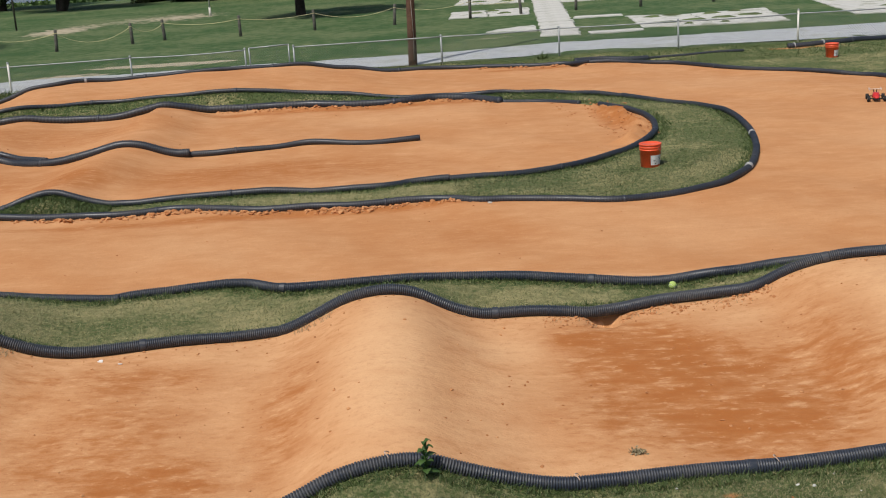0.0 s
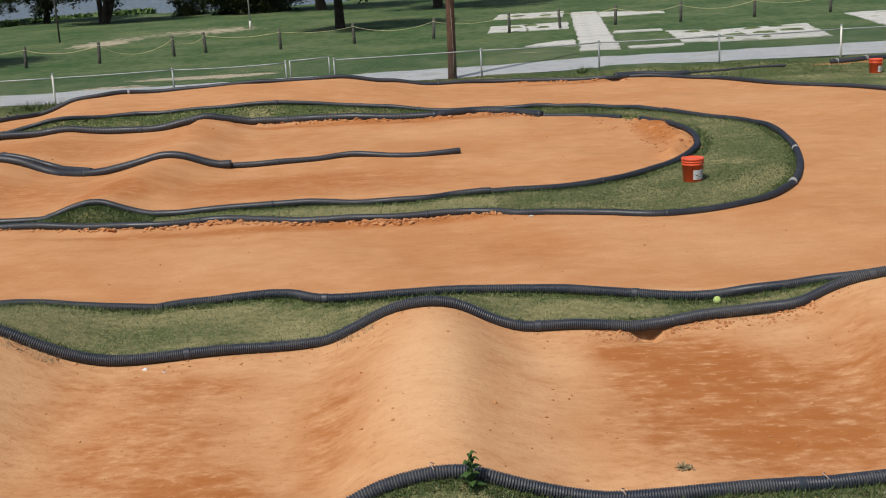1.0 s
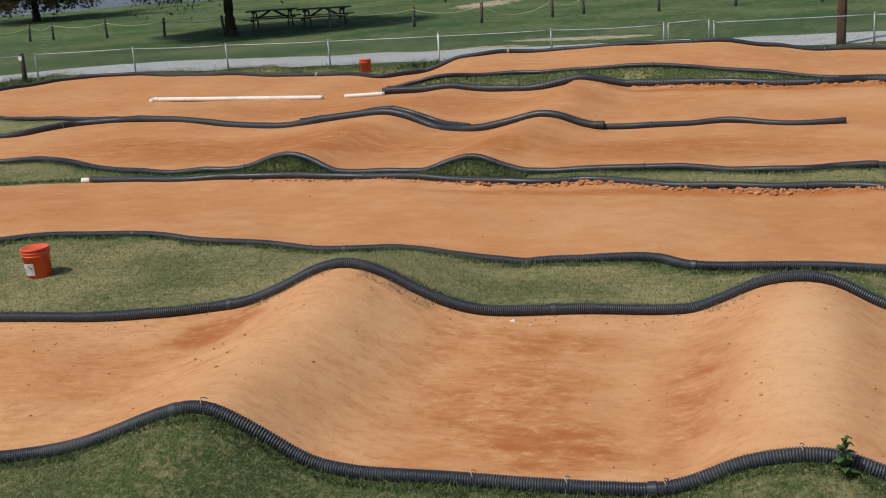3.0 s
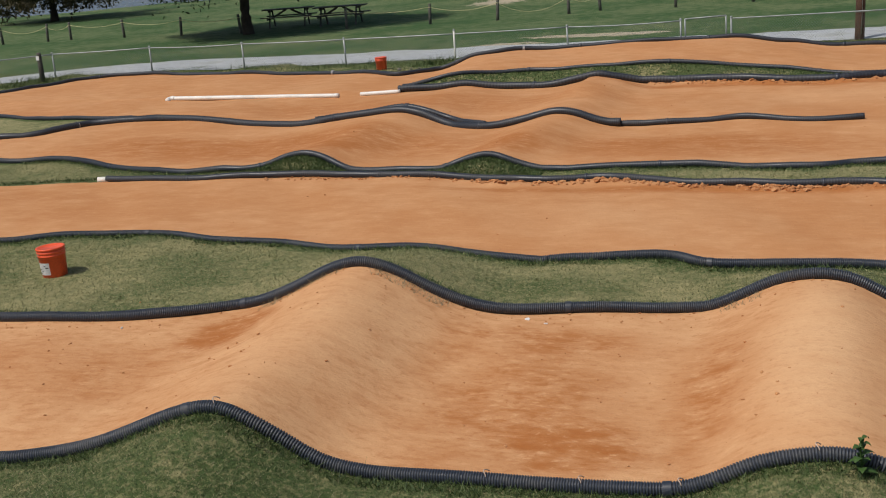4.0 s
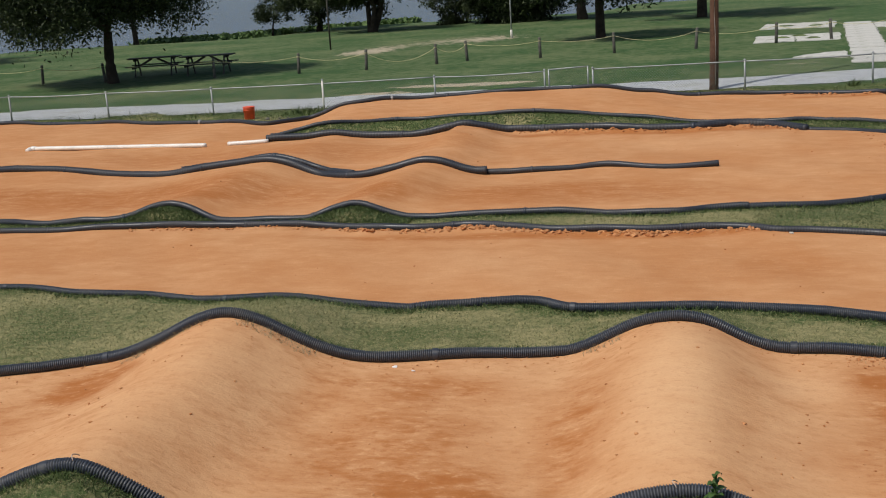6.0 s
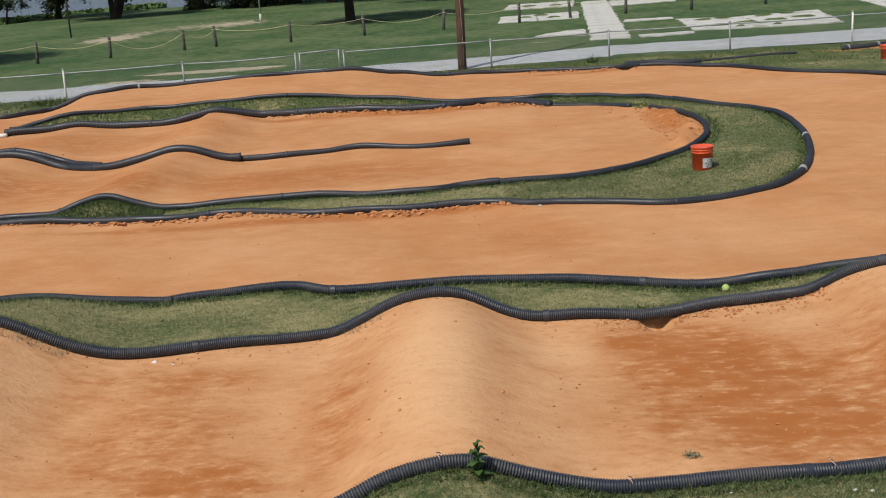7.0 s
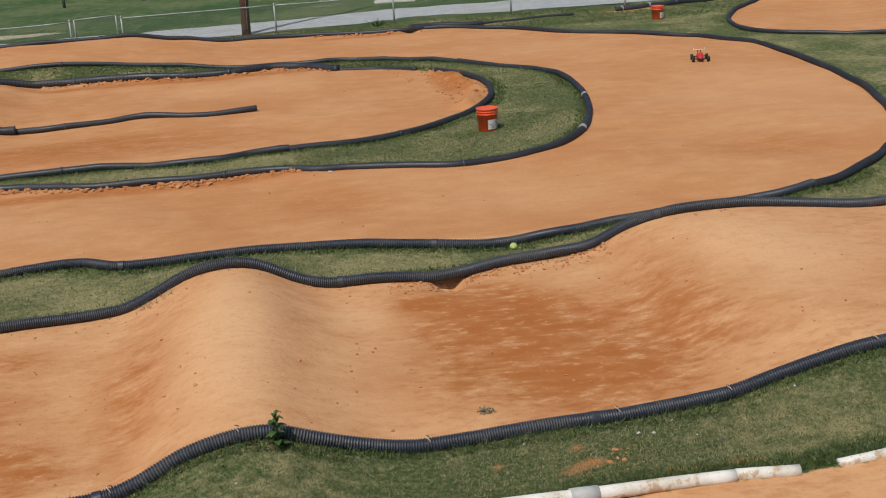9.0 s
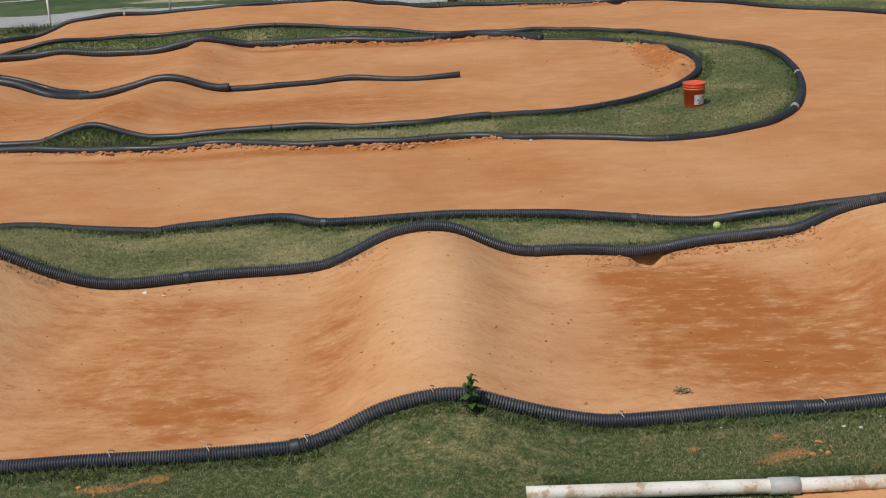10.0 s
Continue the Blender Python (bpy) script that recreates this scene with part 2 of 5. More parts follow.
def box(bm, size, at=(0, 0, 0), turn=None, bevel=0.0):
    m = Matrix.Translation(at) @ (turn if turn is not None else Matrix()) @ Matrix.Diagonal((*size, 1))
    made = bmesh.ops.create_cube(bm, size=1, matrix=m)["verts"]
    if bevel:
        es = list({e for v in made for e in v.link_edges})
        bmesh.ops.bevel(bm, geom=es, offset=bevel, segments=1, affect="EDGES")
    return bm


def lathe(bm, profile, sides=24, m=None):
    """Turns (radius, height) pairs round the z axis; ends of radius 0 close it."""
    m = m if m is not None else Matrix()
    rings = []
    for r, z in profile:
        if r <= 1e-6:
            rings.append([bm.verts.new(m @ Vector((0, 0, z)))])
        else:
            rings.append([bm.verts.new(m @ Vector((r * math.cos(a), r * math.sin(a), z)))
                          for a in (2 * math.pi * i / sides for i in range(sides))])
    for lo, hi in zip(rings, rings[1:]):
        for i in range(sides):
            j = (i + 1) % sides
            loop = [lo[i % len(lo)], lo[j % len(lo)], hi[j % len(hi)], hi[i % len(hi)]]
            loop = [v for k, v in enumerate(loop) if v not in loop[:k]]
            if len(loop) > 2:
                bm.faces.new(loop)
    return bm


def smooth_line(points, step):
    """Even steps along a rounded line through the points (any number of columns)."""
    p = np.array(points, float)
    p = np.vstack([2 * p[0] - p[1], p, 2 * p[-1] - p[-2]])
    out = []
    for i in range(1, len(p) - 2):
        a, b, c, d = p[i - 1:i + 3]
        n = max(2, int(np.linalg.norm((c - b)[:2]) / step * 2))
        s = (np.arange(n) / n)[:, None]
        lin, tan = np.linalg.norm(c - b), 0.5
        m0 = (c - a) / max(1e-6, np.linalg.norm(b - a) + lin) * lin
        m1 = (d - b) / max(1e-6, np.linalg.norm(d - c) + lin) * lin
        out.append((2 * s**3 - 3 * s**2 + 1) * b + (s**3 - 2 * s**2 + s) * m0 + (3 * s**2 - 2 * s**3) * c + (s**3 - s**2) * m1)
    q = np.vstack(out + [p[-2:-1]])
    far = np.concatenate([[0], np.cumsum(np.linalg.norm(np.diff(q, axis=0), axis=1))])
    at = np.linspace(0, far[-1], max(2, int(far[-1] / step) + 1))
    return np.stack([np.interp(at, far, q[:, k]) for k in range(q.shape[1])], 1)


def tube_arrays(line, radii, sides):
    """Vertices and faces of a closed tube of changing radius along a line."""
    line, n = np.asarray(line, float), len(line)
    along = np.gradient(line, axis=0)
    along /= np.linalg.norm(along, axis=1)[:, None] + 1e-9
    side = np.cross(along, [0, 0, 1.0])
    flat = np.linalg.norm(side, axis=1) < 1e-3
    side[flat] = [1, 0, 0]
    side /= np.linalg.norm(side, axis=1)[:, None]
    up = np.cross(side, along)
    a = np.arange(sides) * 2 * np.pi / sides
    ring = side[:, None] * np.cos(a)[None, :, None] + up[:, None] * np.sin(a)[None, :, None]
    v = line[:, None] + ring * np.broadcast_to(radii, n)[:, None, None]
    i, j = np.meshgrid(np.arange(n - 1), np.arange(sides), indexing="ij")
    k = (j + 1) % sides
    f = np.stack([i * sides + j, i * sides + k, (i + 1) * sides + k, (i + 1) * sides + j], -1).reshape(-1, 4)
    faces = f.tolist() + [list(range(sides))[::-1], list(range((n - 1) * sides, n * sides))]
    return v.reshape(-1, 3), faces


def raw_mesh(name, verts, faces, material, smooth=True):
    me = bpy.data.meshes.new(name)
    me.from_pydata(np.asarray(verts).tolist(), [], faces)
    me.materials.append(material)
    if smooth:
        me.polygons.foreach_set("use_smooth", [True] * len(me.polygons))
    me.update()
    return me


def raw_part(name, verts, faces, material, parent, label="", smooth=True):
    ob = new(name, raw_mesh(name, verts, faces, material, smooth))
    ob.parent = parent
    if label:
        tagged(ob, label)
    return ob


# ---- the plan: pipe lines that edge the lanes; x, y and the height of the ground under them ----
NEAR_EDGE = [(-10, 5.6, 0), (-5.67, 6.0, 0), (-5.37, 6.07, 0.01), (-5.05, 6.09, 0.09), (-4.69, 6.12, 0.23), (-4.39, 6.15, 0.36),
             (-4.1, 6.18, 0.43), (-3.87, 6.19, 0.36), (-3.62, 6.22, 0.21), (-3.41, 6.23, 0.09), (-3.19, 6.25, 0.03), (-2.9, 6.27, 0),
             (-1.4, 6.36, 0), (-1.17, 6.39, 0.01), (-0.98, 6.41, 0.08), (-0.79, 6.43, 0.19), (-0.6, 6.44, 0.26), (-0.39, 6.46, 0.29),
             (-0.18, 6.48, 0.27), (-0.03, 6.49, 0.2), (0.24, 6.51, 0.1), (0.51, 6.53, 0.02), (0.8, 6.52, 0), (2.7, 6.71, 0),
             (2.97, 6.71, 0.08), (3.28, 6.72, 0.16), (3.6, 6.72, 0.23), (3.91, 6.72, 0.25), (8, 6.8, 0.25)]
FRONT_EDGE = [(-13, 8.5, 0), (-7.96, 8.83, 0), (-7.08, 8.91, 0), (-6.26, 9.07, 0), (-5.79, 9.31, 0.01), (-5.44, 9.33, 0.08),
              (-5.08, 9.35, 0.22), (-4.73, 9.37, 0.4), (-4.45, 9.39, 0.47), (-4.14, 9.41, 0.39), (-3.79, 9.43, 0.19), (-3.49, 9.45, 0.05),
              (-3.18, 9.46, 0), (-2.6, 9.57, 0), (-1.46, 9.82, 0.01), (-1.16, 9.83, 0.13), (-0.85, 9.84, 0.27), (-0.51, 9.84, 0.32),
              (-0.26, 9.85, 0.275), (0, 9.85, 0.13), (0.29, 9.86, 0.01), (0.79, 9.85, 0), (1.3, 9.8, 0), (1.9, 9.96, 0),
              (2.77, 10.17, 0.01), (3.02, 10.19, 0.12), (3.29, 10.19, 0.2), (3.62, 10.19, 0.25), (4.17, 10.19, 0.26), (4.73, 10.19, 0.21),
              (5.66, 10.19, 0.15), (10, 10.3, 0.12)]
MIDDLE_EDGE = [(-16, 10.8), (-10.31, 11.57), (-9.62, 11.78), (-8.86, 11.88), (-8.07, 11.9), (-7.44, 11.77), (-6.43, 11.67), (-5.62, 11.45),
               (-4.5, 11.35), (-3.28, 11.18), (-2.98, 11.27), (-2.5, 11.31), (-1.97, 11.27), (-1.62, 11.09), (-0.8, 11.08), (0.04, 11.12),
               (0.48, 11.03), (1.18, 10.74), (1.88, 10.54), (2.57, 10.72), (3.13, 10.76), (5.0, 11.19), (5.57, 11.48)]
TURN_EDGE = [(5.57, 11.48), (5.95, 11.66), (6.56, 12.16), (7.07, 12.72), (7.63, 13.35), (7.83, 13.83), (8.4, 15.2), (8.9, 16.8), (9.1, 18.13),
             (9.26, 19.3), (9.38, 20.7), (9.36, 21.98), (9.1, 22.8), (8.88, 23.7), (8.4, 24.2), (7.97, 24.68), (7.12, 25.5), (6.4, 26.3),
             (5.67, 27.5), (5.12, 27.87), (4.57, 28.5), (3.8, 28.85)]
FAR_EDGE = [(3.8, 28.85, 0), (3.22, 28.73, 0), (1.88, 29.1, 0), (0.5, 29.3, 0), (-0.59, 29.21, 0.06), (-1.16, 29.15, 0.1), (-1.84, 29.09, 0.21),
            (-2.25, 29.05, 0.24), (-3.2, 28.94, 0.38), (-4.41, 28.8, 0.4), (-5.74, 28.65, 0.39), (-7.1, 28.5, 0.36), (-8.31, 28.25, 0.38),
            (-8.83, 28.04, 0.35), (-9.37, 27.89, 0.29), (-9.83, 27.88, 0.12), (-10.28, 27.85, 0), (-10.66, 27.35, 0), (-11.11, 26.98, 0),
            (-11.99, 27.5, 0), (-13.19, 27.84, 0), (-14.65, 28.15, 0), (-16.74, 28.8, 0), (-18.53, 29.1, 0), (-19.81, 29.35, 0),
            (-20.69, 29.25, 0), (-21.38, 28.8, 0), (-21.75, 27.8, 0), (-22.3, 26.3, 0), (-24, 23, 0)]
ISLAND_OUT = [(-11.22, 15.14), (-10.49, 15.1), (-9.49, 15.07), (-8.65, 15.2), (-8.08, 15.26), (-7.28, 15.22), (-6.39, 15.2), (-5.65, 15.12),
              (-4.97, 15.01), (-4.2, 14.95), (-3.52, 15.06), (-2.9, 14.93), (-2.38, 14.75), (-1.8, 14.68), (-1.15, 14.64), (-0.45, 14.68),
              (0.15, 14.6), (0.43, 14.43), (0.86, 14.41), (1.54, 14.22), (2.07, 14.04), (2.57, 14.12), (3.16, 14.31), (3.69, 14.74),
              (4.13, 15.43), (4.55, 16.61), (4.85, 17.98), (4.99, 19.19), (4.95, 20.16), (4.77, 21.1), (4.29, 21.85), (3.65, 22.9)]
ISLAND_BACK = [(3.65, 22.9, 0), (2.67, 23.85, 0), (1.56, 24.4, 0), (0.97, 24.4, 0), (0.4, 24.5, 0), (-0.52, 24.66, 0.02), (-1.6, 24.86, 0.09),
               (-2.72, 25.08, 0.17), (-3.3, 25.1, 0.24), (-3.77, 25.1, 0.29), (-4.11, 25.1, 0.31), (-5.06, 25.1, 0.27), (-6.29, 25.1, 0.24),
               (-7.54, 25.05, 0.24), (-8.68, 24.56, 0.28), (-9.3, 24.42, 0.17), (-9.85, 24.2, 0.03)]
HAIRPIN_LOW = [(-20, 17.4, 0), (-14.36, 16.64, 0), (-13.69, 16.69, 0), (-12.87, 16.53, 0), (-11.61, 16.0, 0), (-10.29, 15.58, 0),
               (-9.2, 15.6, 0), (-8.95, 15.66, 0.03), (-8.72, 15.72, 0.09), (-8.45, 15.78, 0.2), (-8.15, 15.8, 0.25), (-7.86, 15.78, 0.19),
               (-7.5, 15.68, 0.05), (-7.24, 15.6, 0), (-6.51, 15.55, 0), (-5.95, 15.6, 0.02), (-5.68, 15.68, 0.11), (-5.36, 15.74, 0.19),
               (-5.15, 15.76, 0.185), (-5.0, 15.75, 0.14), (-4.72, 15.75, 0.05), (-4.4, 15.72, 0), (-2.9, 15.73, 0), (-1.35, 15.68, 0),
               (-0.75, 15.67, 0), (-0.37, 15.83, 0), (0.15, 15.86, 0)]
HAIRPIN_BEND = [(0.15, 15.86), (0.97, 15.99), (1.79, 16.33), (2.52, 16.96), (3.05, 17.63), (3.4, 18.38), (3.62, 19.43), (3.6, 20.35), (3.42, 21.0), (3.06, 21.8)]
HAIRPIN_TOP = [(2.75, 22.35), (2.45, 22.75), (2.0, 23.1), (1.35, 23.2)]
HAIRPIN_BACK = [(1.3, 23.2, 0), (0.61, 23.95, 0), (0.1, 24.05, 0), (-0.3, 23.95, 0), (-0.77, 23.78, 0), (-1.53, 23.8, 0), (-2.61, 23.9, 0),
                (-3.74, 24.15, 0), (-4.5, 24.3, 0), (-4.94, 24.24, 0.08), (-5.15, 24.2, 0.1), (-5.42, 24.16, 0.145), (-5.83, 24.1, 0.1),
                (-6.41, 24.08, 0.01), (-7.33, 24.2, 0.01), (-7.9, 24.2, 0.04), (-8.38, 24.15, 0.09), (-9.07, 24.05, 0.01), (-9.8, 23.9, 0)]
DIVIDER = [(-20, 17.9, 0), (-16.32, 19.03, 0), (-15.73, 19.33, 0), (-15.4, 19.8, 0.02), (-15.1, 20.3, 0.04), (-14.24, 20.47, 0.08), (-13.5, 20.37, 0.11),
           (-12.52, 20.23, 0.08), (-11.44, 20.05, 0), (-10.5, 19.89, 0), (-9.53, 19.82, 0.07), (-8.82, 19.78, 0.16), (-8.13, 19.74, 0.22),
           (-7.7, 19.68, 0.16), (-7.16, 19.6, 0.02), (-6.5, 19.28, 0), (-6.08, 19.19, 0.01), (-5.67, 19.2, 0.1), (-5.28, 19.22, 0.21),
           (-5.08, 19.23, 0.23), (-4.8, 19.24, 0.19), (-4.43, 19.26, 0.06), (-4.05, 19.27, 0), (-3.49, 19.24, 0), (-2.6, 19.38, 0),
           (-2.16, 19.45, 0), (-1.27, 19.25, 0), (-0.6, 19.27, 0), (-0.27, 19.32, 0)]
FAR_LEFT_EDGE = [(-22, 22.8), (-18.6, 21.84), (-17.42, 21.5), (-16.19, 21.24), (-14.96, 20.95), (-14.3, 20.62)]
SIDE_LOOP = [(12.9, 29.8), (11.65, 28.1), (10.99, 27.1), (10.4, 25.9), (10.08, 24.85), (10.01, 23.82), (10.38, 22.96), (11.04, 22.54), (11.77, 22.07), (12.27, 21.56), (13.4, 20.6)]


def flat(p):
    return [q[:2] for q in p]


ZONES_IN = [flat(smooth_line(NEAR_EDGE, 0.2)) + [(14, 7), (14, 10.5)] + flat(smooth_line(FRONT_EDGE, 0.2))[::-1] + [(-30, 8), (-30, 5)],
            [(-30, 10.6)] + flat(smooth_line(MIDDLE_EDGE, 0.2)) + flat(smooth_line(TURN_EDGE, 0.2)) + flat(smooth_line(FAR_EDGE, 0.2)) + [(-30, 18)],
            flat(smooth_line(SIDE_LOOP, 0.2)) + [(22, 18), (22, 34)],
            [(1.5, 5.655), (2.0, 5.675), (2.4, 5.685), (3.0, 5.68), (4.0, 5.70), (9, 5.6), (9, 2), (1.2, 2), (1.35, 5.4)]]
ZONES_OUT = [flat(smooth_line(ISLAND_OUT, 0.2)) + flat(smooth_line(ISLAND_BACK, 0.2)) + flat(smooth_line(HAIRPIN_BACK, 0.2))[::-1]
             + flat(smooth_line(HAIRPIN_TOP, 0.2))[::-1] + flat(smooth_line(HAIRPIN_BEND, 0.2))[::-1] + flat(smooth_line(HAIRPIN_LOW, 0.2))[::-1]
             + [(-24, 15.2), (-20, 14.7), (-12.8, 14.65)],
             [(-24, 17.0)] + flat(smooth_line(DIVIDER, 0.2))[:32] + flat(smooth_line(FAR_LEFT_EDGE, 0.2))[::-1] + [(-24, 23.4)]]


def inside(poly, x, y):
    """True where points lie in the closed line."""
    hit = np.zeros(x.shape, bool)
    for (x0, y0), (x1, y1) in zip(poly, poly[1:] + poly[:1]):
        if y0 != y1:
            hit ^= ((y0 > y) != (y1 > y)) & (x < (x1 - x0) * (y - y0) / (y1 - y0) + x0)
    return hit


def nearest(poly, x, y):
    """Distance to a closed line, no further than 1.5 m."""
    d = np.full(x.shape, 1.5)
    for (x0, y0), (x1, y1) in zip(poly, poly[1:] + poly[:1]):
        near = np.nonzero((x > min(x0, x1) - 1.5) & (x < max(x0, x1) + 1.5) & (y > min(y0, y1) - 1.5) & (y < max(y0, y1) + 1.5))[0]
        if len(near):
            px, py, dx, dy = x[near] - x0, y[near] - y0, x1 - x0, y1 - y0
            s = np.clip((px * dx + py * dy) / max(1e-9, dx * dx + dy * dy), 0, 1)
            d[near] = np.minimum(d[near], np.hypot(px - s * dx, py - s * dy))
    return d


def in_track(x, y):
    """Signed distance in metres: more than nought on clay, less on turf."""
    on = np.zeros(x.shape, bool)
    for z in ZONES_IN:
        on |= inside(z, x, y)
    for z in ZONES_OUT:
        on &= ~inside(z, x, y)
    d = np.full(x.shape, 1.5)
    for z in ZONES_IN + ZONES_OUT:
        d = np.minimum(d, nearest(z, x, y))
    return np.where(on, d, -d)


# the height of the land: straight runs between the edges, smoothed a little
def edge_profile(points):
    q = smooth_line([(p + (0,))[:3] for p in points], 0.05)
    q = q[np.argsort(q[:, 0])]
    return q


PROFILES = [edge_profile(p) for p in (NEAR_EDGE, FRONT_EDGE, [(-16, 10.9), (-8, 11.95), (0, 11.1), (4, 11.0), (12, 13)], [(q[0], q[1] + 0.06, 0) for q in ISLAND_OUT[:21]] + [(5, 14.8, 0)],
                                      HAIRPIN_LOW + [(5, 16.6, 0)], DIVIDER + [(5, 19.4, 0)], [(5, 23, 0)] + HAIRPIN_BACK[1:], [(5, 24.4, 0)] + ISLAND_BACK[3:],
                                      [(6, 28.6, 0)] + FAR_EDGE)]


def steps(a, b, fine, lo, hi, grow=1.25):
    out = list(np.arange(a, b + fine / 2, fine))
    for end, sign in ((lo, -1), (hi, 1)):
        v, s = (a, fine) if sign < 0 else (b, fine)
        while (v - end) * sign < 0:
            s *= grow
            v += sign * s
            out.append(v)
    return np.array(sorted(out))


XS = steps(-26.0, 14.0, 0.1, -2500, 2500)
YS = steps(2.6, 32.0, 0.1, -600, 3500)
GX, GY = np.meshgrid(XS, YS)


RIMS = [(flat(HAIRPIN_BEND[4:]), 0.27, 0.17, 0.15), (flat(HAIRPIN_BACK[1:11]), 0.22, 0.10, 0.07),
        (flat(ISLAND_OUT[7:19])[::-1], 0.17, 0.08, 0.045)]


def land(gx, gy):
    ys = [np.full(XS.shape, 4.7)] + [np.interp(XS, p[:, 0], p[:, 1]) for p in PROFILES]
    zs = [np.interp(XS, p[:, 0], p[:, 2]) for p in PROFILES]
    zs = [zs[0] * 0.25, zs[0] * np.interp(XS, [1.2, 2.6], [0.64, 0.12])] + zs
    ys.insert(1, np.interp(XS, PROFILES[0][:, 0], PROFILES[0][:, 1]) - 0.85)
    ys.append(np.maximum(ys[-1] + 0.9, 29.6))
    zs.append(zs[-1] * 0)
    ys, zs = [np.full(XS.shape, -60.0)] + ys + [np.full(XS.shape, 40.0)], [zs[0] * 0] + zs + [zs[0] * 0]
    ys, zs = np.maximum.accumulate(np.array(ys) + np.arange(len(ys))[:, None] * 1e-3, 0), np.array(zs)
    z = np.stack([np.interp(YS, ys[:, i], zs[:, i]) for i in range(len(XS))], 1)
    for _ in range(2):
        z[1:-1] = (z[:-2] + 2 * z[1:-1] + z[2:]) / 4
    z[:, 1:-1] = (z[:, :-2] + 4 * z[:, 1:-1] + z[:, 2:]) / 6
    # low rollers in the clay and unevenness in the turf
    near = np.exp(-np.maximum(0, gy - 30) / 6) * np.exp(-(np.maximum(0, np.abs(gx + 6) - 22) / 6) ** 2)
    z += near * (0.012 * np.sin(gx * 1.9 + np.sin(gy * 0.9)) + 0.010 * np.sin(gx * 0.8 + gy * 1.7 + 1) + 0.006 * np.sin(gx * 4.3 + gy * 3.1))
    # the lip of a jump in the upper hairpin lane: a steep face and a long run down
    lip = gx - np.interp(gy, [21.0, 22.6, 24.2], [-5.75, -5.52, -5.45])
    z += 0.13 * np.where(lip < 0, np.exp(-(lip / 0.20) ** 2), np.exp(-(lip / 1.1) ** 2)) * np.clip((gy - 21.3) / 1.2, 0, 1) * np.clip((24.05 - gy) / 0.5, 0, 1)
    # churned rims of clay thrown up against the pipes
    rough = 0.55 + 0.55 * np.sin(gx * 13.1 + 3 * np.sin(gy * 7.7)) * np.sin(gy * 12.3 + 2 * np.sin(gx * 8.9))
    for line, off, wide, high in RIMS:
        d = np.full(gx.shape, 9.0)
        box_x, box_y = [p[0] for p in line], [p[1] for p in line]
        pick = (gx > min(box_x) - 1) & (gx < max(box_x) + 1) & (gy > min(box_y) - 1) & (gy < max(box_y) + 1)
        px, py = gx[pick], gy[pick]
        best, side = np.full(px.shape, 9.0), np.zeros(px.shape)
        for (x0, y0), (x1, y1) in zip(line, line[1:]):
            ux, uy = x1 - x0, y1 - y0
            u = np.clip(((px - x0) * ux + (py - y0) * uy) / (ux * ux + uy * uy), 0, 1)
            r = np.hypot(px - x0 - u * ux, py - y0 - u * uy)
            past = ((px - line[0][0]) * (line[1][0] - line[0][0]) + (py - line[0][1]) * (line[1][1] - line[0][1]) < 0.15) | \
                ((px - line[-1][0]) * (line[-2][0] - line[-1][0]) + (py - line[-1][1]) * (line[-2][1] - line[-1][1]) < 0.15)
            side = np.where(r < best, np.where(past, 0, np.sign(ux * (py - y0) - uy * (px - x0))), side)
            best = np.minimum(best, r)
        d[pick] = np.where(side > 0, best, 9.0)
        z += high * rough * np.exp(-((d - off) / wide) ** 2)
    # a washed-out hole under the front pipe
    z -= 0.22 * np.exp(-((gx - 1.37) / 0.10) ** 2 - ((gy - 9.72) / 0.14) ** 2)
    z -= 0.24 * np.exp(-((gx - 3.48) / 0.14) ** 2 - ((gy - 28.52) / 0.2) ** 2)
    # the bank down to the lake
    shore = np.interp(gx, [-400, -60, -36, -26, -10, 20, 400], [60, 71, 78, 88, 96, 130, 300])
    bank = np.clip((gy - shore) / 8, 0, 1)
    z -= 1.6 * bank * bank * (3 - 2 * bank)
    return z


GZ = land(GX, GY)


def height(x, y):
    """The land's height at a place."""
    i = int(np.clip(np.searchsorted(XS, x) - 1, 0, len(XS) - 2))
    j = int(np.clip(np.searchsorted(YS, y) - 1, 0, len(YS) - 2))
    u, v = (x - XS[i]) / (XS[i + 1] - XS[i]), (y - YS[j]) / (YS[j + 1] - YS[j])
    return float((GZ[j, i] * (1 - u) + GZ[j, i + 1] * u) * (1 - v) + (GZ[j + 1, i] * (1 - u) + GZ[j + 1, i + 1] * u) * v)


SIDE = in_track(GX.ravel(), GY.ravel()).reshape(GX.shape)


def spots(centres, gx, gy):
    """Soft spots: x, y, half length, half width, strength."""
    out = np.zeros(gx.shape)
    for x, y, a, b, s in centres:
        out = np.maximum(out, s * np.exp(-(((gx - x) / a) ** 2 + ((gy - y) / b) ** 2) ** 1.5))
    return out


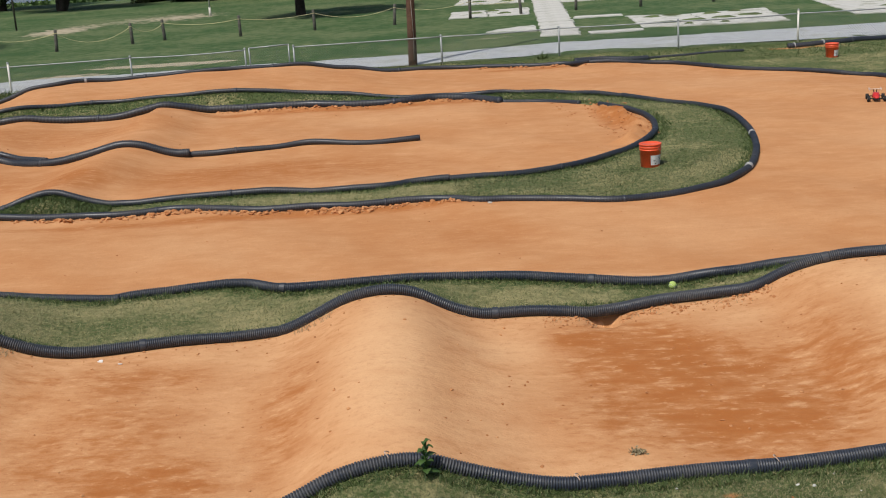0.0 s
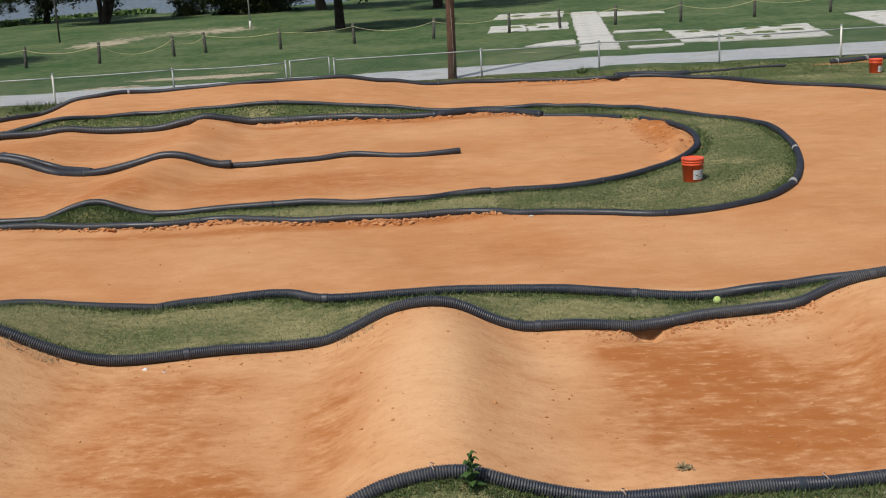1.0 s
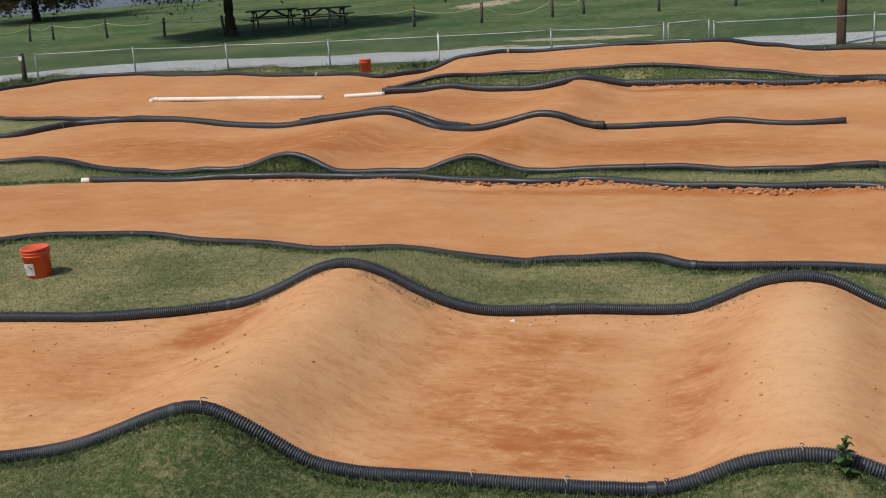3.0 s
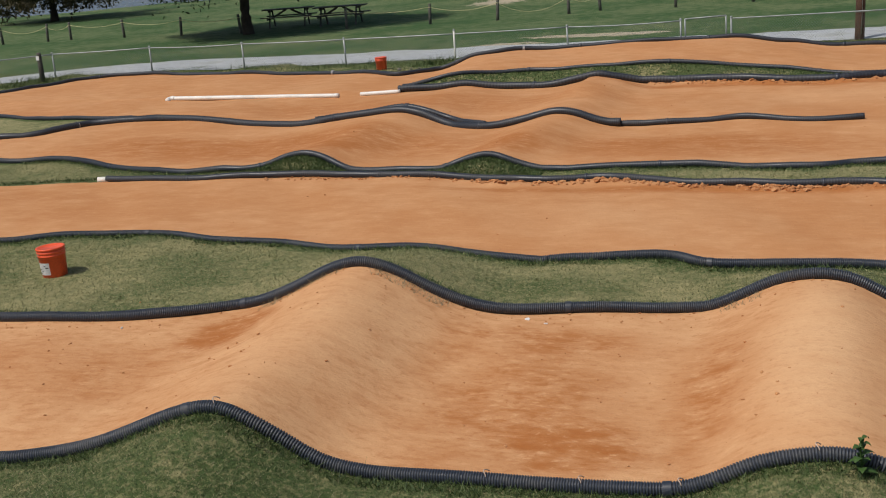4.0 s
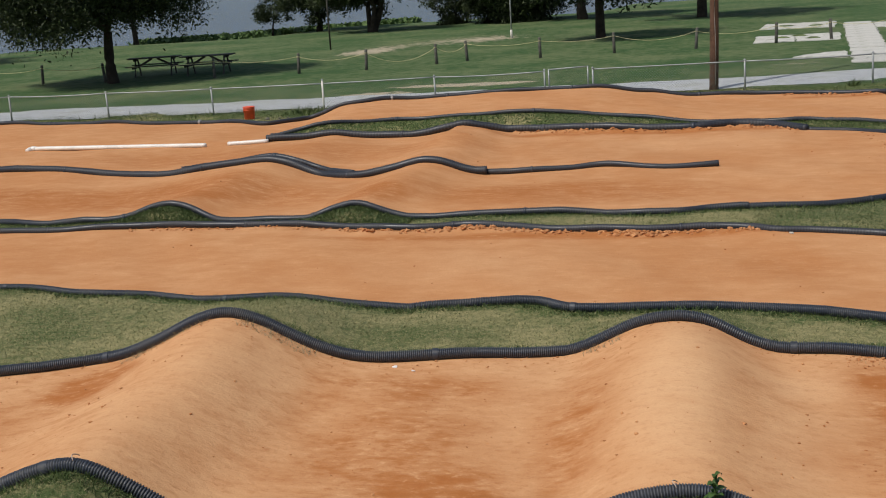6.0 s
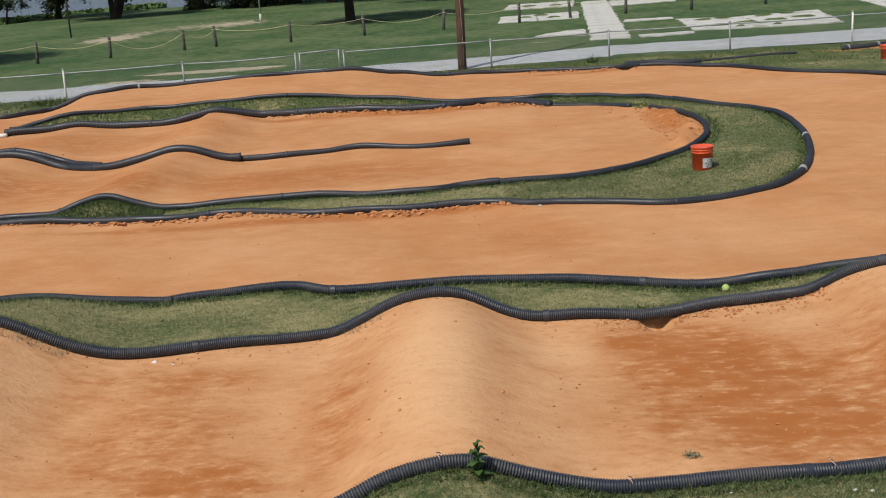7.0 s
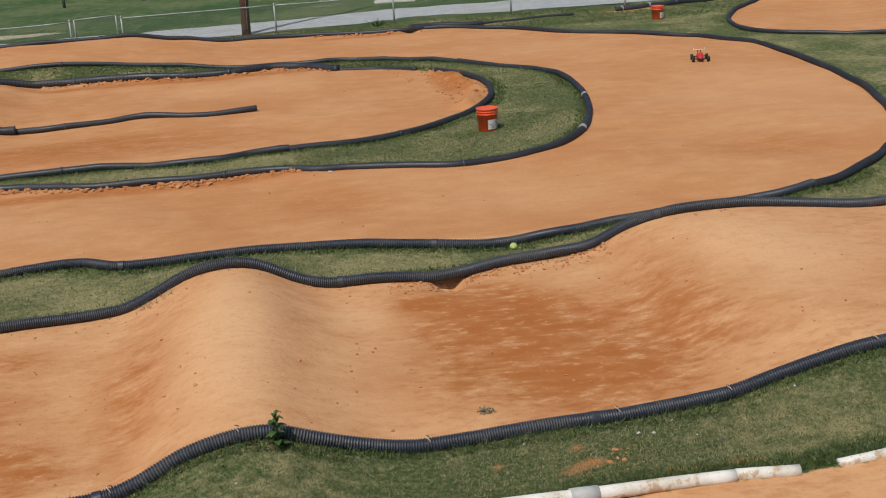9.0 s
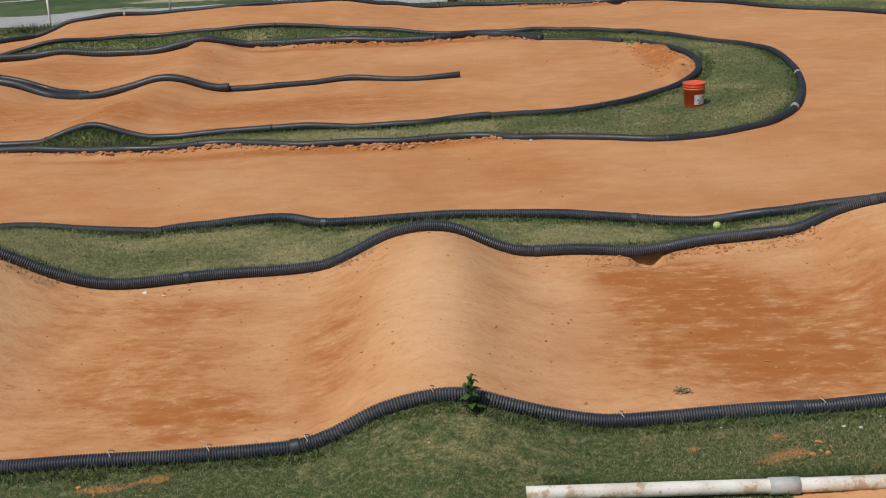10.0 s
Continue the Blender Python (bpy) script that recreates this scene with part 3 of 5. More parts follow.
# damp clay; the spots at (0.5, 12.9) and (-0.9, 12.6) paint roller shade
DAMP_SHADE = spots([(1.65, 8.6, 0.85, 1.05, 0.92), (1.95, 7.6, 1.15, 0.95, 0.82), (2.7, 8.1, 1.1, 1.3, 0.56), (1.1, 7.6, 1.0, 0.9, 0.5), (1.2, 9.2, 0.5, 0.45, 0.8), (-1.2, 7.9, 0.34, 1.6, 0.5), (-2.5, 7.6, 1.0, 1.6, 0.50), (-1.95, 6.95, 0.55, 0.5, 0.75), (-2.9, 8.9, 0.8, 0.35, 0.5),
              (-2.4, 8.8, 0.9, 0.5, 0.5), (-5.45, 8.6, 0.45, 0.7, 0.7), (-6.0, 7.6, 0.7, 0.9, 0.45), (-3.3, 8.4, 0.3, 1.0, 0.42), (-7.2, 7.6, 1.5, 1.0, 0.40),
              (3.0, 8.6, 0.6, 1.5, 0.5), (0.5, 12.9, 0.8, 0.9, 0.45), (-0.9, 12.6, 0.3, 1.0, 0.35), (-3.0, 17.6, 2.2, 0.9, 0.62), (-5.4, 16.9, 0.8, 0.9, 0.7),
              (-8.2, 17.0, 0.9, 1.0, 0.7)], GX, GY)
DAMP_SHADE = np.maximum(DAMP_SHADE, spots([(-9.5, 17.6, 5.5, 1.6, 0.62), (-2.6, 17.4, 3.4, 1.3, 0.58), (-9.0, 21.8, 6.5, 1.6, 0.50), (-13.0, 14.0, 6.0, 1.0, 0.42), (3.15, 20.6, 0.45, 1.6, 0.75), (-4.5, 13.0, 1.2, 1.0, 0.3), (-2.0, 23.5, 4.5, 0.35, 0.75), (6.0, 13.6, 1.6, 1.2, 0.45), (-2, 14.45, 4.5, 0.22, 0.75),
                              (-12.0, 18.0, 2.0, 1.0, 0.6), (-6.9, 21.5, 0.7, 1.2, 0.45), (-3.6, 22.5, 1.2, 0.6, 0.4), (1.4, 5.9, 0.2, 0.3, 0.4), (8.3, 19, 0.8, 3, 0.3), (2.5, 28.4, 2.0, 0.25, 0.7),
                              (4.6, 7.8, 1.5, 0.8, 0.3), (-10.5, 13.0, 1.6, 0.9, 0.4), (-16, 26, 3, 1.2, 0.3)], GX, GY))
DRY = spots([(-0.45, 8.2, 0.42, 1.9, 1.0), (0.45, 7.6, 0.45, 0.9, 0.8), (0.5, 9.0, 0.5, 0.4, 0.7), (-4.2, 7.6, 0.5, 1.8, 0.55), (3.9, 8.8, 1.0, 1.3, 0.8), (2.4, 9.4, 0.6, 0.4, 0.5), (-1.75, 8.3, 0.3, 1.2, 0.5),
             (-3.0, 12.8, 1.4, 0.8, 0.3), (2.8, 12.4, 1.2, 0.8, 0.35), (7.5, 17, 1.5, 3, 0.4), (-0.6, 21.8, 1.5, 0.9, 0.4), (5.5, 24, 2, 1.5, 0.3)], GX, GY)
DAMP_SHADE = np.maximum(DAMP_SHADE, np.where(GY > 11, 0.29, 0.14))
WORN = np.maximum(np.clip((DAMP_SHADE - 0.30) / 0.28, 0, 1) * np.where(GY < 11, 1.0, 0.4), np.where(GY < 11, 0.36, 0.0)) * (1 - 0.65 * np.clip(DRY, 0, 1))
DRY = np.maximum(DRY, np.where(GY < 11, 0.32, 0.0))
BARE = spots([(-2.04, 6.10, 0.12, 0.08, 0.62), (-2.3, 5.98, 0.16, 0.07, 0.6), (1.60, 6.30, 0.12, 0.09, 0.62), (1.63, 6.12, 0.14, 0.07, 0.66), (1.12, 6.23, 0.09, 0.06, 0.8), (2.55, 5.92, 0.10, 0.05, 0.7), (2.3, 5.9, 0.5, 0.07, 0.55), (2.1, 6.1, 0.12, 0.08, 0.55), (1.37, 9.86, 0.2, 0.12, 1.4), (1.45, 6.05, 0.15, 0.10, 0.42), (1.7, 5.95, 0.12, 0.08, 0.45), (-14.0, 57.0, 3.6, 2.8, 0.85), (-12.2, 60.5, 3.2, 1.8, 0.85), (-16.6, 54.0, 1.8, 0.6, 0.8), (-14.4, 53.0, 1.6, 0.5, 0.75), (-7.9, 35.2, 2.3, 0.5, 1.1), (-10.2, 33.6, 1.6, 0.35, 0.9), (9.2, 29.4, 1.2, 0.3, 0.7),
              (2.0, 37.5, 1.5, 0.7, 0.4), (-1.0, 44.5, 0.8, 0.5, 0.3)], GX, GY)
FAR = np.clip((GY - 29.5) / 3, 0, 1)
STRAW = np.clip((GY - 6.2) / 2.4 + 0.5 * np.clip((GX - 0.8) / 1.6, 0, 1), 0.15, 1) * np.where(GY > 23, 0.3, np.where((GY > 13) & (GX > 0.5), 0.6, 1))
STRAW *= np.clip((-SIDE - 0.08) / 0.28, 0.05, 1)


def land_objects():
    ny, nx = GX.shape
    j, i = np.meshgrid(np.arange(ny - 1), np.arange(nx - 1), indexing="ij")
    a = j * nx + i
    quads = np.stack([a, a + 1, a + nx + 1, a + nx], -1).reshape(-1, 4)
    mean = SIDE.ravel()[quads].mean(1)
    verts = np.stack([GX.ravel(), GY.ravel(), GZ.ravel()], 1)
    for name, pick, label in (("dirt_track", mean > 0, "packed orange clay lanes with rolling jumps and wheel streaks"),
                              ("ground", mean <= 0, "mown grass verge, field and lake bank round the track")):
        faces = quads[pick]
        used, back = np.unique(faces, return_inverse=True)
        me = raw_mesh(name, verts[used], back.reshape(-1, 4).tolist(), EARTH)
        for key, grid in (("inside", SIDE), ("damp_shade", DAMP_SHADE), ("bare", BARE), ("far", FAR), ("straw", STRAW), ("dry", DRY), ("worn", WORN)):
            me.attributes.new(key, "FLOAT", "POINT").data.foreach_set("value", grid.ravel()[used].astype(np.float32))
        tagged(new(name, me), label, "track" if name == "dirt_track" else "ground", kind="structure")


land_objects()


# ---- the lake ----
def lake():
    bm = bmesh.new()
    vs = [bm.verts.new(p) for p in ((-2400, 55, -0.55), (2400, 55, -0.55), (2400, 3300, -0.55), (-2400, 3300, -0.55))]
    bm.faces.new(vs)
    tagged(new("water", mesh_of("water", bm, WATER)), "grey-blue lake water beyond the grass bank", "lake", kind="structure")


lake()


# ---- corrugated drain pipes along the lanes ----
RAD = 0.052


def bridged(z, k):
    """Fills dips shorter than 2 k steps: a stiff pipe bridges them."""
    pad = np.pad(z, k, mode="edge")
    up = np.array([pad[i:i + 2 * k + 1].max() for i in range(len(z))])
    pad = np.pad(up, k, mode="edge")
    return np.array([pad[i:i + 2 * k + 1].min() for i in range(len(z))])


def drain_pipe(points, label, rib, sides, radius=RAD, length=3.05, sink=0.2, lift=None, seed=1):
    """A run of black corrugated pipe in lengths that are plugged together with short sleeves."""
    rng = random.Random(seed)
    step = rib / 4 if rib < 0.02 else rib / 2
    line = smooth_line(flat(points), step)
    skip = max(1, int(0.04 / step))
    z = np.array([height(x, y) for x, y in line[::skip]])
    z = bridged(z, 5)
    z = np.interp(np.arange(len(line)), np.arange(len(z)) * skip, z)
    bury = np.interp(np.arange(len(line)) * step, np.arange(0, 200, 0.6), [rng.uniform(-0.12, 0.22) if rib < 0.02 else rng.uniform(-0.15, 0.5) for _ in range(334)])
    z = z + radius * (1 - sink - bury)
    if lift is not None:
        z = z + lift * np.exp(-np.arange(len(line)) * step / 0.25)
    line = np.column_stack([line, z])
    top = thing("drain_pipe", (line[0][0], line[0][1], line[0][2]), label, "drain pipe", "pipes edging the lanes")
    line = line - line[0]
    n = len(line)
    per = int(length / step)
    cuts = list(range(rng.randrange(per // 3, per), n - per // 3, per))
    for a, b in zip([0] + cuts, cuts + [n - 1]):
        seg = line[a:b + 1]
        k = np.arange(a, a + len(seg))
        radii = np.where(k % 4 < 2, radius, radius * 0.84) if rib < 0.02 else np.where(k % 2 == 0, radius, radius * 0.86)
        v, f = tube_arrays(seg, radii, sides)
        # picks the glint colour on rib tops, the painted shade in grooves
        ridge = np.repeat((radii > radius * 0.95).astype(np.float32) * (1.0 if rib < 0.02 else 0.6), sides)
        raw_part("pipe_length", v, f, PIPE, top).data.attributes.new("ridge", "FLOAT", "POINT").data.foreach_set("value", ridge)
    for c in cuts:
        seg = line[max(0, c - max(1, int(0.03 / step))):c + max(1, int(0.03 / step)) + 1]
        if len(seg) > 2:
            v, f = tube_arrays(seg, np.full(len(seg), radius * 1.045), sides)
            raw_part("sleeve", v, f, PIPE, top).data.attributes.new("ridge", "FLOAT", "POINT").data.foreach_set("value", np.full(len(v), 0.6, np.float32))
    return top


NEAR_RIB, MID_RIB, FAR_RIB = 0.0175, 0.035, 0.07
drain_pipe(NEAR_EDGE, "black ribbed plastic pipe arching over two clay jumps beside mown grass", NEAR_RIB, 14, radius=0.049, sink=0.32, seed=3)
drain_pipe(FRONT_EDGE, "black ribbed plastic pipe following the jump crests", NEAR_RIB, 14, seed=5)
drain_pipe(MIDDLE_EDGE[:10] + [(-3.22, 11.19)], "thin black ribbed pipe half sunk along a wide strip of turf", NEAR_RIB, 12, radius=0.045, sink=0.62, seed=7)
drain_pipe([(-3.34, 11.20)] + MIDDLE_EDGE[10:], "black ribbed plastic pipe along a narrow strip of turf", NEAR_RIB, 12, radius=0.05, sink=0.15, lift=-0.05, seed=8)
drain_pipe(TURN_EDGE, "black plastic pipe curving round the wide turn", MID_RIB, 12, seed=9)
drain_pipe(FAR_EDGE, "black plastic pipe along the far raised lane", FAR_RIB, 10, radius=0.058, seed=11)
drain_pipe(ISLAND_OUT, "black plastic pipe round the grass island, partly under crumbled clay", MID_RIB, 12, seed=13)
drain_pipe(ISLAND_BACK, "black plastic pipe along the back of the grass island", FAR_RIB, 10, seed=15)
drain_pipe(HAIRPIN_LOW, "black plastic pipe bulging over two small rollers", MID_RIB, 12, radius=0.053, sink=0.15, seed=17)
drain_pipe(HAIRPIN_BEND, "black plastic pipe round the hairpin bend", MID_RIB, 12, seed=19)
drain_pipe(HAIRPIN_TOP, "short black plastic pipe half buried in churned clay", FAR_RIB, 10, sink=0.7, seed=21)
drain_pipe([(x, y - 0.08) for x, y, z in HAIRPIN_BACK], "black plastic pipe along churned clay and a grass bank", FAR_RIB, 10, radius=0.082, sink=0.12, seed=23)
drain_pipe([(x, y - 0.06) for x, y, z in DIVIDER[:23]], "black plastic pipe dividing two hairpin lanes over rollers", MID_RIB, 12, radius=0.074, sink=0.3, seed=25)
drain_pipe(DIVIDER[21:], "dusty grey pipe half sunk between two hairpin lanes", MID_RIB, 12, radius=0.054, sink=0.2, seed=26)
drain_pipe([(-9.9, 19.86, 0)] + [(p[0], p[1] + 0.24, 0) for p in DIVIDER if -9.6 < p[0] < -6.6] + [(-6.4, 19.27, 0)], "second black pipe laid beside the divider over a roller", FAR_RIB, 10, radius=0.056, sink=-0.25, seed=27)
drain_pipe(FAR_LEFT_EDGE, "black plastic pipe at the edge of a far lane", FAR_RIB, 10, seed=29)
drain_pipe(SIDE_LOOP, "black plastic pipe round a separate clay loop", MID_RIB, 10, seed=31)
drain_pipe([(8.85, 29.5), (9.5, 29.55), (10.5, 29.85), (12.05, 30.5), (13.6, 31.8)], "straight black pipe with pale tape at its joints, in the verge", FAR_RIB, 10, radius=0.075, seed=33)
drain_pipe([(3.5, 29.02), (4.1, 29.1), (4.8, 29.03), (5.3, 29.08)], "thick black pipe lying behind the far lane edge", FAR_RIB, 10, radius=0.075, sink=0.1, seed=34)
drain_pipe([(5.1, 29.12), (5.78, 29.23), (6.77, 29.3), (7.69, 29.28)], "thin black pipe lying in the grass by the fence", FAR_RIB, 8, radius=0.038, seed=35)

# ---- orange pails ----
def pail(at, label, turn, lean=(0, 0), lid=True, paper=True, bail=1):
    x, y = at
    top = thing("bucket", (x, y, height(x, y)), label, "bucket", "orange pails")
    top.matrix_world = pose(x, y, height(x, y) - 0.006, lean[0], lean[1], turn)
    top.scale = (1.0, 1.0, 0.87)
    bm = bmesh.new()
    lathe(bm, [(0, 0.0), (0.125, 0.0), (0.131, 0.006), (0.1455, 0.27), (0.15, 0.272), (0.1505, 0.285), (0.147, 0.288), (0.147, 0.305), (0.152, 0.307),
               (0.1525, 0.33), (0.147, 0.335), (0.147, 0.362), (0.14, 0.362), (0.128, 0.02), (0, 0.02)], 32)
    part("body", bm, ORANGE, top, smooth=True)
    if lid:
        bm = bmesh.new()
        lathe(bm, [(0, 0.366), (0.13, 0.366), (0.134, 0.374), (0.153, 0.374), (0.156, 0.37), (0.156, 0.35), (0.152, 0.348), (0.152, 0.36), (0, 0.36)], 32)
        part("lid", bm, ORANGE, top, "orange snap-on lid with a raised rim", True)
    if paper:
        bm = bmesh.new()
        arc = [radians(a) for a in range(-38, 39, 4)]
        for a, b in zip(arc, arc[1:]):
            lo, hi = 0.1345, 0.1425
            vs = [bm.verts.new((r * math.cos(t), r * math.sin(t), z)) for r, z, t in ((lo, 0.045, a), (lo, 0.045, b), (hi, 0.20, b), (hi, 0.20, a))]
            bm.faces.new(vs)
        bmesh.ops.remove_doubles(bm, verts=bm.verts, dist=1e-4)
        lab = part("label", bm, PAPER, top, "torn grey-white paper label")
        rng = random.Random(4)
        for k in range(5):
            a, z0, w, h = radians(rng.uniform(-26, 22)), 0.06 + 0.024 * k, radians(rng.uniform(8, 16)), 0.013
            bm = bmesh.new()
            cut = [a + w * s / 4 for s in range(5)]
            for p, q in zip(cut, cut[1:]):
                vs = [bm.verts.new((r * math.cos(t), r * math.sin(t), z)) for t, z, r in
                      [(u, zz, 0.1332 + (zz - 0.02) * 0.052 + 0.0015) for u, zz in ((p, z0), (q, z0), (q, z0 + h), (p, z0 + h))]]
                bm.faces.new(vs)
            bmesh.ops.remove_doubles(bm, verts=bm.verts, dist=1e-5)
            part("print", bm, INK, lab, "dark unreadable bar of print" if k == 0 else "")
    bm = bmesh.new()
    bow = [(0.157 * math.cos(a), bail * 0.157 * math.sin(a), 0.315 - 0.14 * abs(math.sin(a)) ** 0.8 * 1.0) for a in np.linspace(0, math.pi, 24)]
    v, f = tube_arrays(bow, np.full(24, 0.003), 6)
    raw_part("handle", v, f, STEEL, top, "thin wire bail")
    return top


pail((2.94, 16.1), "orange plastic pail with lid and torn label on island grass", -60)
pail((-8.5, 10.27), "orange plastic pail with lid and torn label on mown grass", -108, (1.5, 1), bail=-1)
pail((-12.05, 28.35), "orange plastic pail beside the far fence", 60, paper=False)
pail((9.2, 27.3), "orange plastic pail with torn label on the verge", -50)

# ---- beyond the track: fence, road, slabs, posts, tables, trees ----
def road():
    xs = np.arange(-70, 70, 0.5)
    near = np.interp(xs, [-70, -30, -26, -24.6, -22, -20, -16.7, -12, 0, 4, 12, 70], [-18, 23.0, 26.9, 28.4, 30.0, 30.25, 30.0, 30.3, 31.1, 31.75, 31.0, 26])
    wide = np.interp(xs, [-70, -24, -16, 0, 8, 14, 70], [3.0, 2.9, 2.9, 2.7, 3.0, 3.7, 4])
    vs, fs = [], []
    for i, x in enumerate(xs):
        for k in range(7):
            y = near[i] + wide[i] * k / 6
            if k in (0, 6):
                y += 0.28 * (noise.noise(Vector((x * 0.7, k, 0.0))) + 0.5 * noise.noise(Vector((x * 2.1, k, 4.0))))
            z = 0.014 + 0.012 * math.sin(math.pi * k / 6) if 0 < k < 6 else 0.004
            vs.append((x, y, z))
    for i in range(len(xs) - 1):
        for k in range(6):
            a = i * 7 + k
            fs.append((a, a + 7, a + 8, a + 1))
    tagged(new("road", raw_mesh("road", vs, fs, GRAVEL)), "pale grey gravel lane behind the chain-link fence", "road", kind="structure")


road()

FENCE = [(-26.5, 25.8), (-24.6, 27.6), (-22.95, 29.4), (-20.0, 30.0), (-16.8, 29.75), (-13.6, 29.6), (-10.5, 29.7), (-7.55, 30.1), (-4.7, 30.3),
         (-3.46, 30.3), (0.28, 30.6), (3.33, 30.95), (6.4, 30.8), (9.5, 30.85), (12.6, 30.9), (15.8, 31.0)]
FENCE_TOP = 0.74


def bar(a, b, r, sides=8):
    return tube_arrays(np.linspace(a, b, 3), np.full(3, r), sides)


def sagging(a, b, drop, n=14):
    a, b = np.array(a), np.array(b)
    s = np.linspace(0, 1, n)[:, None]
    p = a + (b - a) * s
    p[:, 2] -= drop * 4 * (s * (1 - s))[:, 0]
    return p


def chain_link(parent, a, b, z0, z1, pitch=0.07, w=0.0023):
    """Crossed wires between two posts, as one woven sheet."""
    a, b = np.array(a), np.array(b)
    run, rise = float(np.hypot(*(b - a))), z1 - z0
    way = (b - a) / run
    vs, fs = [], []
    for lean in (1, -1):
        for s in np.arange(-rise, run + rise, pitch):
            p0, p1 = (s, z0), (s + rise, z1)
            if lean < 0:
                p0, p1 = (s + rise, z0), (s, z1)
            cut = []
            for u in (0.0, 1.0):
                q = p0[0] + (p1[0] - p0[0]) * u
                q2 = min(max(q, 0), run)
                zz = p0[1] + (p1[1] - p0[1]) * ((q2 - p0[0]) / (p1[0] - p0[0]))
                cut.append((q2, zz))
            if abs(cut[0][0] - cut[1][0]) < 0.01:
                continue
            base = len(vs)
            for q, zz in cut:
                x, y = a + way * q
                vs += [(x, y, zz - w), (x - way[1] * w, y + way[0] * w, zz + w), (x + way[1] * w, y - way[0] * w, zz + w)]
            fs += [(base + i, base + (i + 1) % 3, base + 3 + (i + 1) % 3, base + 3 + i) for i in range(3)]
    ob = raw_part("wire_mesh", vs, fs, GALV, parent, "thin grey woven wire", False)
    return tagged(ob, kind="stuff")


def fence():
    top = thing("chain_link_fence", (0, 0, 0), "low galvanised chain-link fence along the gravel lane", "fence")
    rng = random.Random(8)
    for i, (x, y) in enumerate(FENCE):
        white = abs(x + 10.5) < 0.1 or abs(x - 9.5) < 0.1
        lean = rng.uniform(-0.012, 0.012)
        v, f = bar((x, y, -0.1), (x + lean, y, FENCE_TOP + (0.06 if white else 0.0)), 0.026 if white else 0.024)
        raw_part("post", v, f, WHITE if white else GALV, top, "white-painted post" if white else "")
        bm = bmesh.new()
        lathe(bm, [(0.031, 0), (0.031, 0.02), (0.02, 0.04), (0, 0.045)], 10, Matrix.Translation((x + lean, y, FENCE_TOP + (0.05 if white else -0.01))))
        part("cap", bm, GALV, top, smooth=True)
    for (a, b) in zip(FENCE, FENCE[1:]):
        if abs(a[0] + 4.7) < 0.01:
            continue
        v, f = tube_arrays(sagging((*a, FENCE_TOP - 0.03), (*b, FENCE_TOP - 0.03), rng.uniform(0.0, 0.03), 8), np.full(8, 0.017), 8)
        raw_part("top_rail", v, f, GALV, top)
        chain_link(top, a, b, 0.03, FENCE_TOP - 0.04)


fence()


def gate():
    x0, x1, y = -4.58, -3.58, 30.26
    top = thing("gate", (x0, y, 0), "small galvanised chain-link gate in the fence", "gate")
    pts = [((0, 0, 0.10), (0, 0, 0.76)), ((x1 - x0, 0, 0.10), (x1 - x0, 0, 0.80)), ((0, 0, 0.75), (x1 - x0, 0, 0.79)), ((0, 0, 0.12), (x1 - x0, 0, 0.12))]
    for k, (a, b) in enumerate(pts):
        v, f = bar(a, b, 0.019)
        raw_part("frame_bar", v, f, GALV, top)
    chain_link(top, (0, 0), (x1 - x0, 0), 0.13, 0.76)


gate()


def corner_post():
    bm = bmesh.new()
    lathe(bm, [(0.0, -0.1), (0.075, -0.1), (0.072, 0.4), (0.066, 0.82), (0.05, 0.85), (0, 0.855)], 12)
    top = thing("fence_post", (-22.72, 28.5, 0), "thick dark timber post at the fence corner", "post")
    part("post", bm, DARKWOOD, top, smooth=True)
    bm = bmesh.new()
    box(bm, (0.10, 0.012, 0.12), (0, -0.078, 0.70))
    part("tag", bm, WHITEPL, top, "small white plate")


corner_post()


def utility_pole():
    top = thing("utility_pole", (-0.48, 30.95, 0), "tall brown weathered timber utility pole by the fence", "utility pole")
    zs = np.linspace(-0.3, 9.5, 24)
    line = np.column_stack([0.012 * zs + 0.01 * np.sin(zs), 0 * zs, zs])
    v, f = tube_arrays(line, 0.118 - 0.004 * zs, 14)
    raw_part("shaft", v, f, POLE, top)
    wire = np.column_stack([0.03 + 0.014 * zs + 0.02 * np.sin(zs * 2.2), 0 * zs - 0.122, zs])[1:14]
    v, f = tube_arrays(wire, np.full(len(wire), 0.009), 6)
    raw_part("ground_wire", v, f, STEEL, top, "loose pale wire stapled down the pole")


utility_pole()


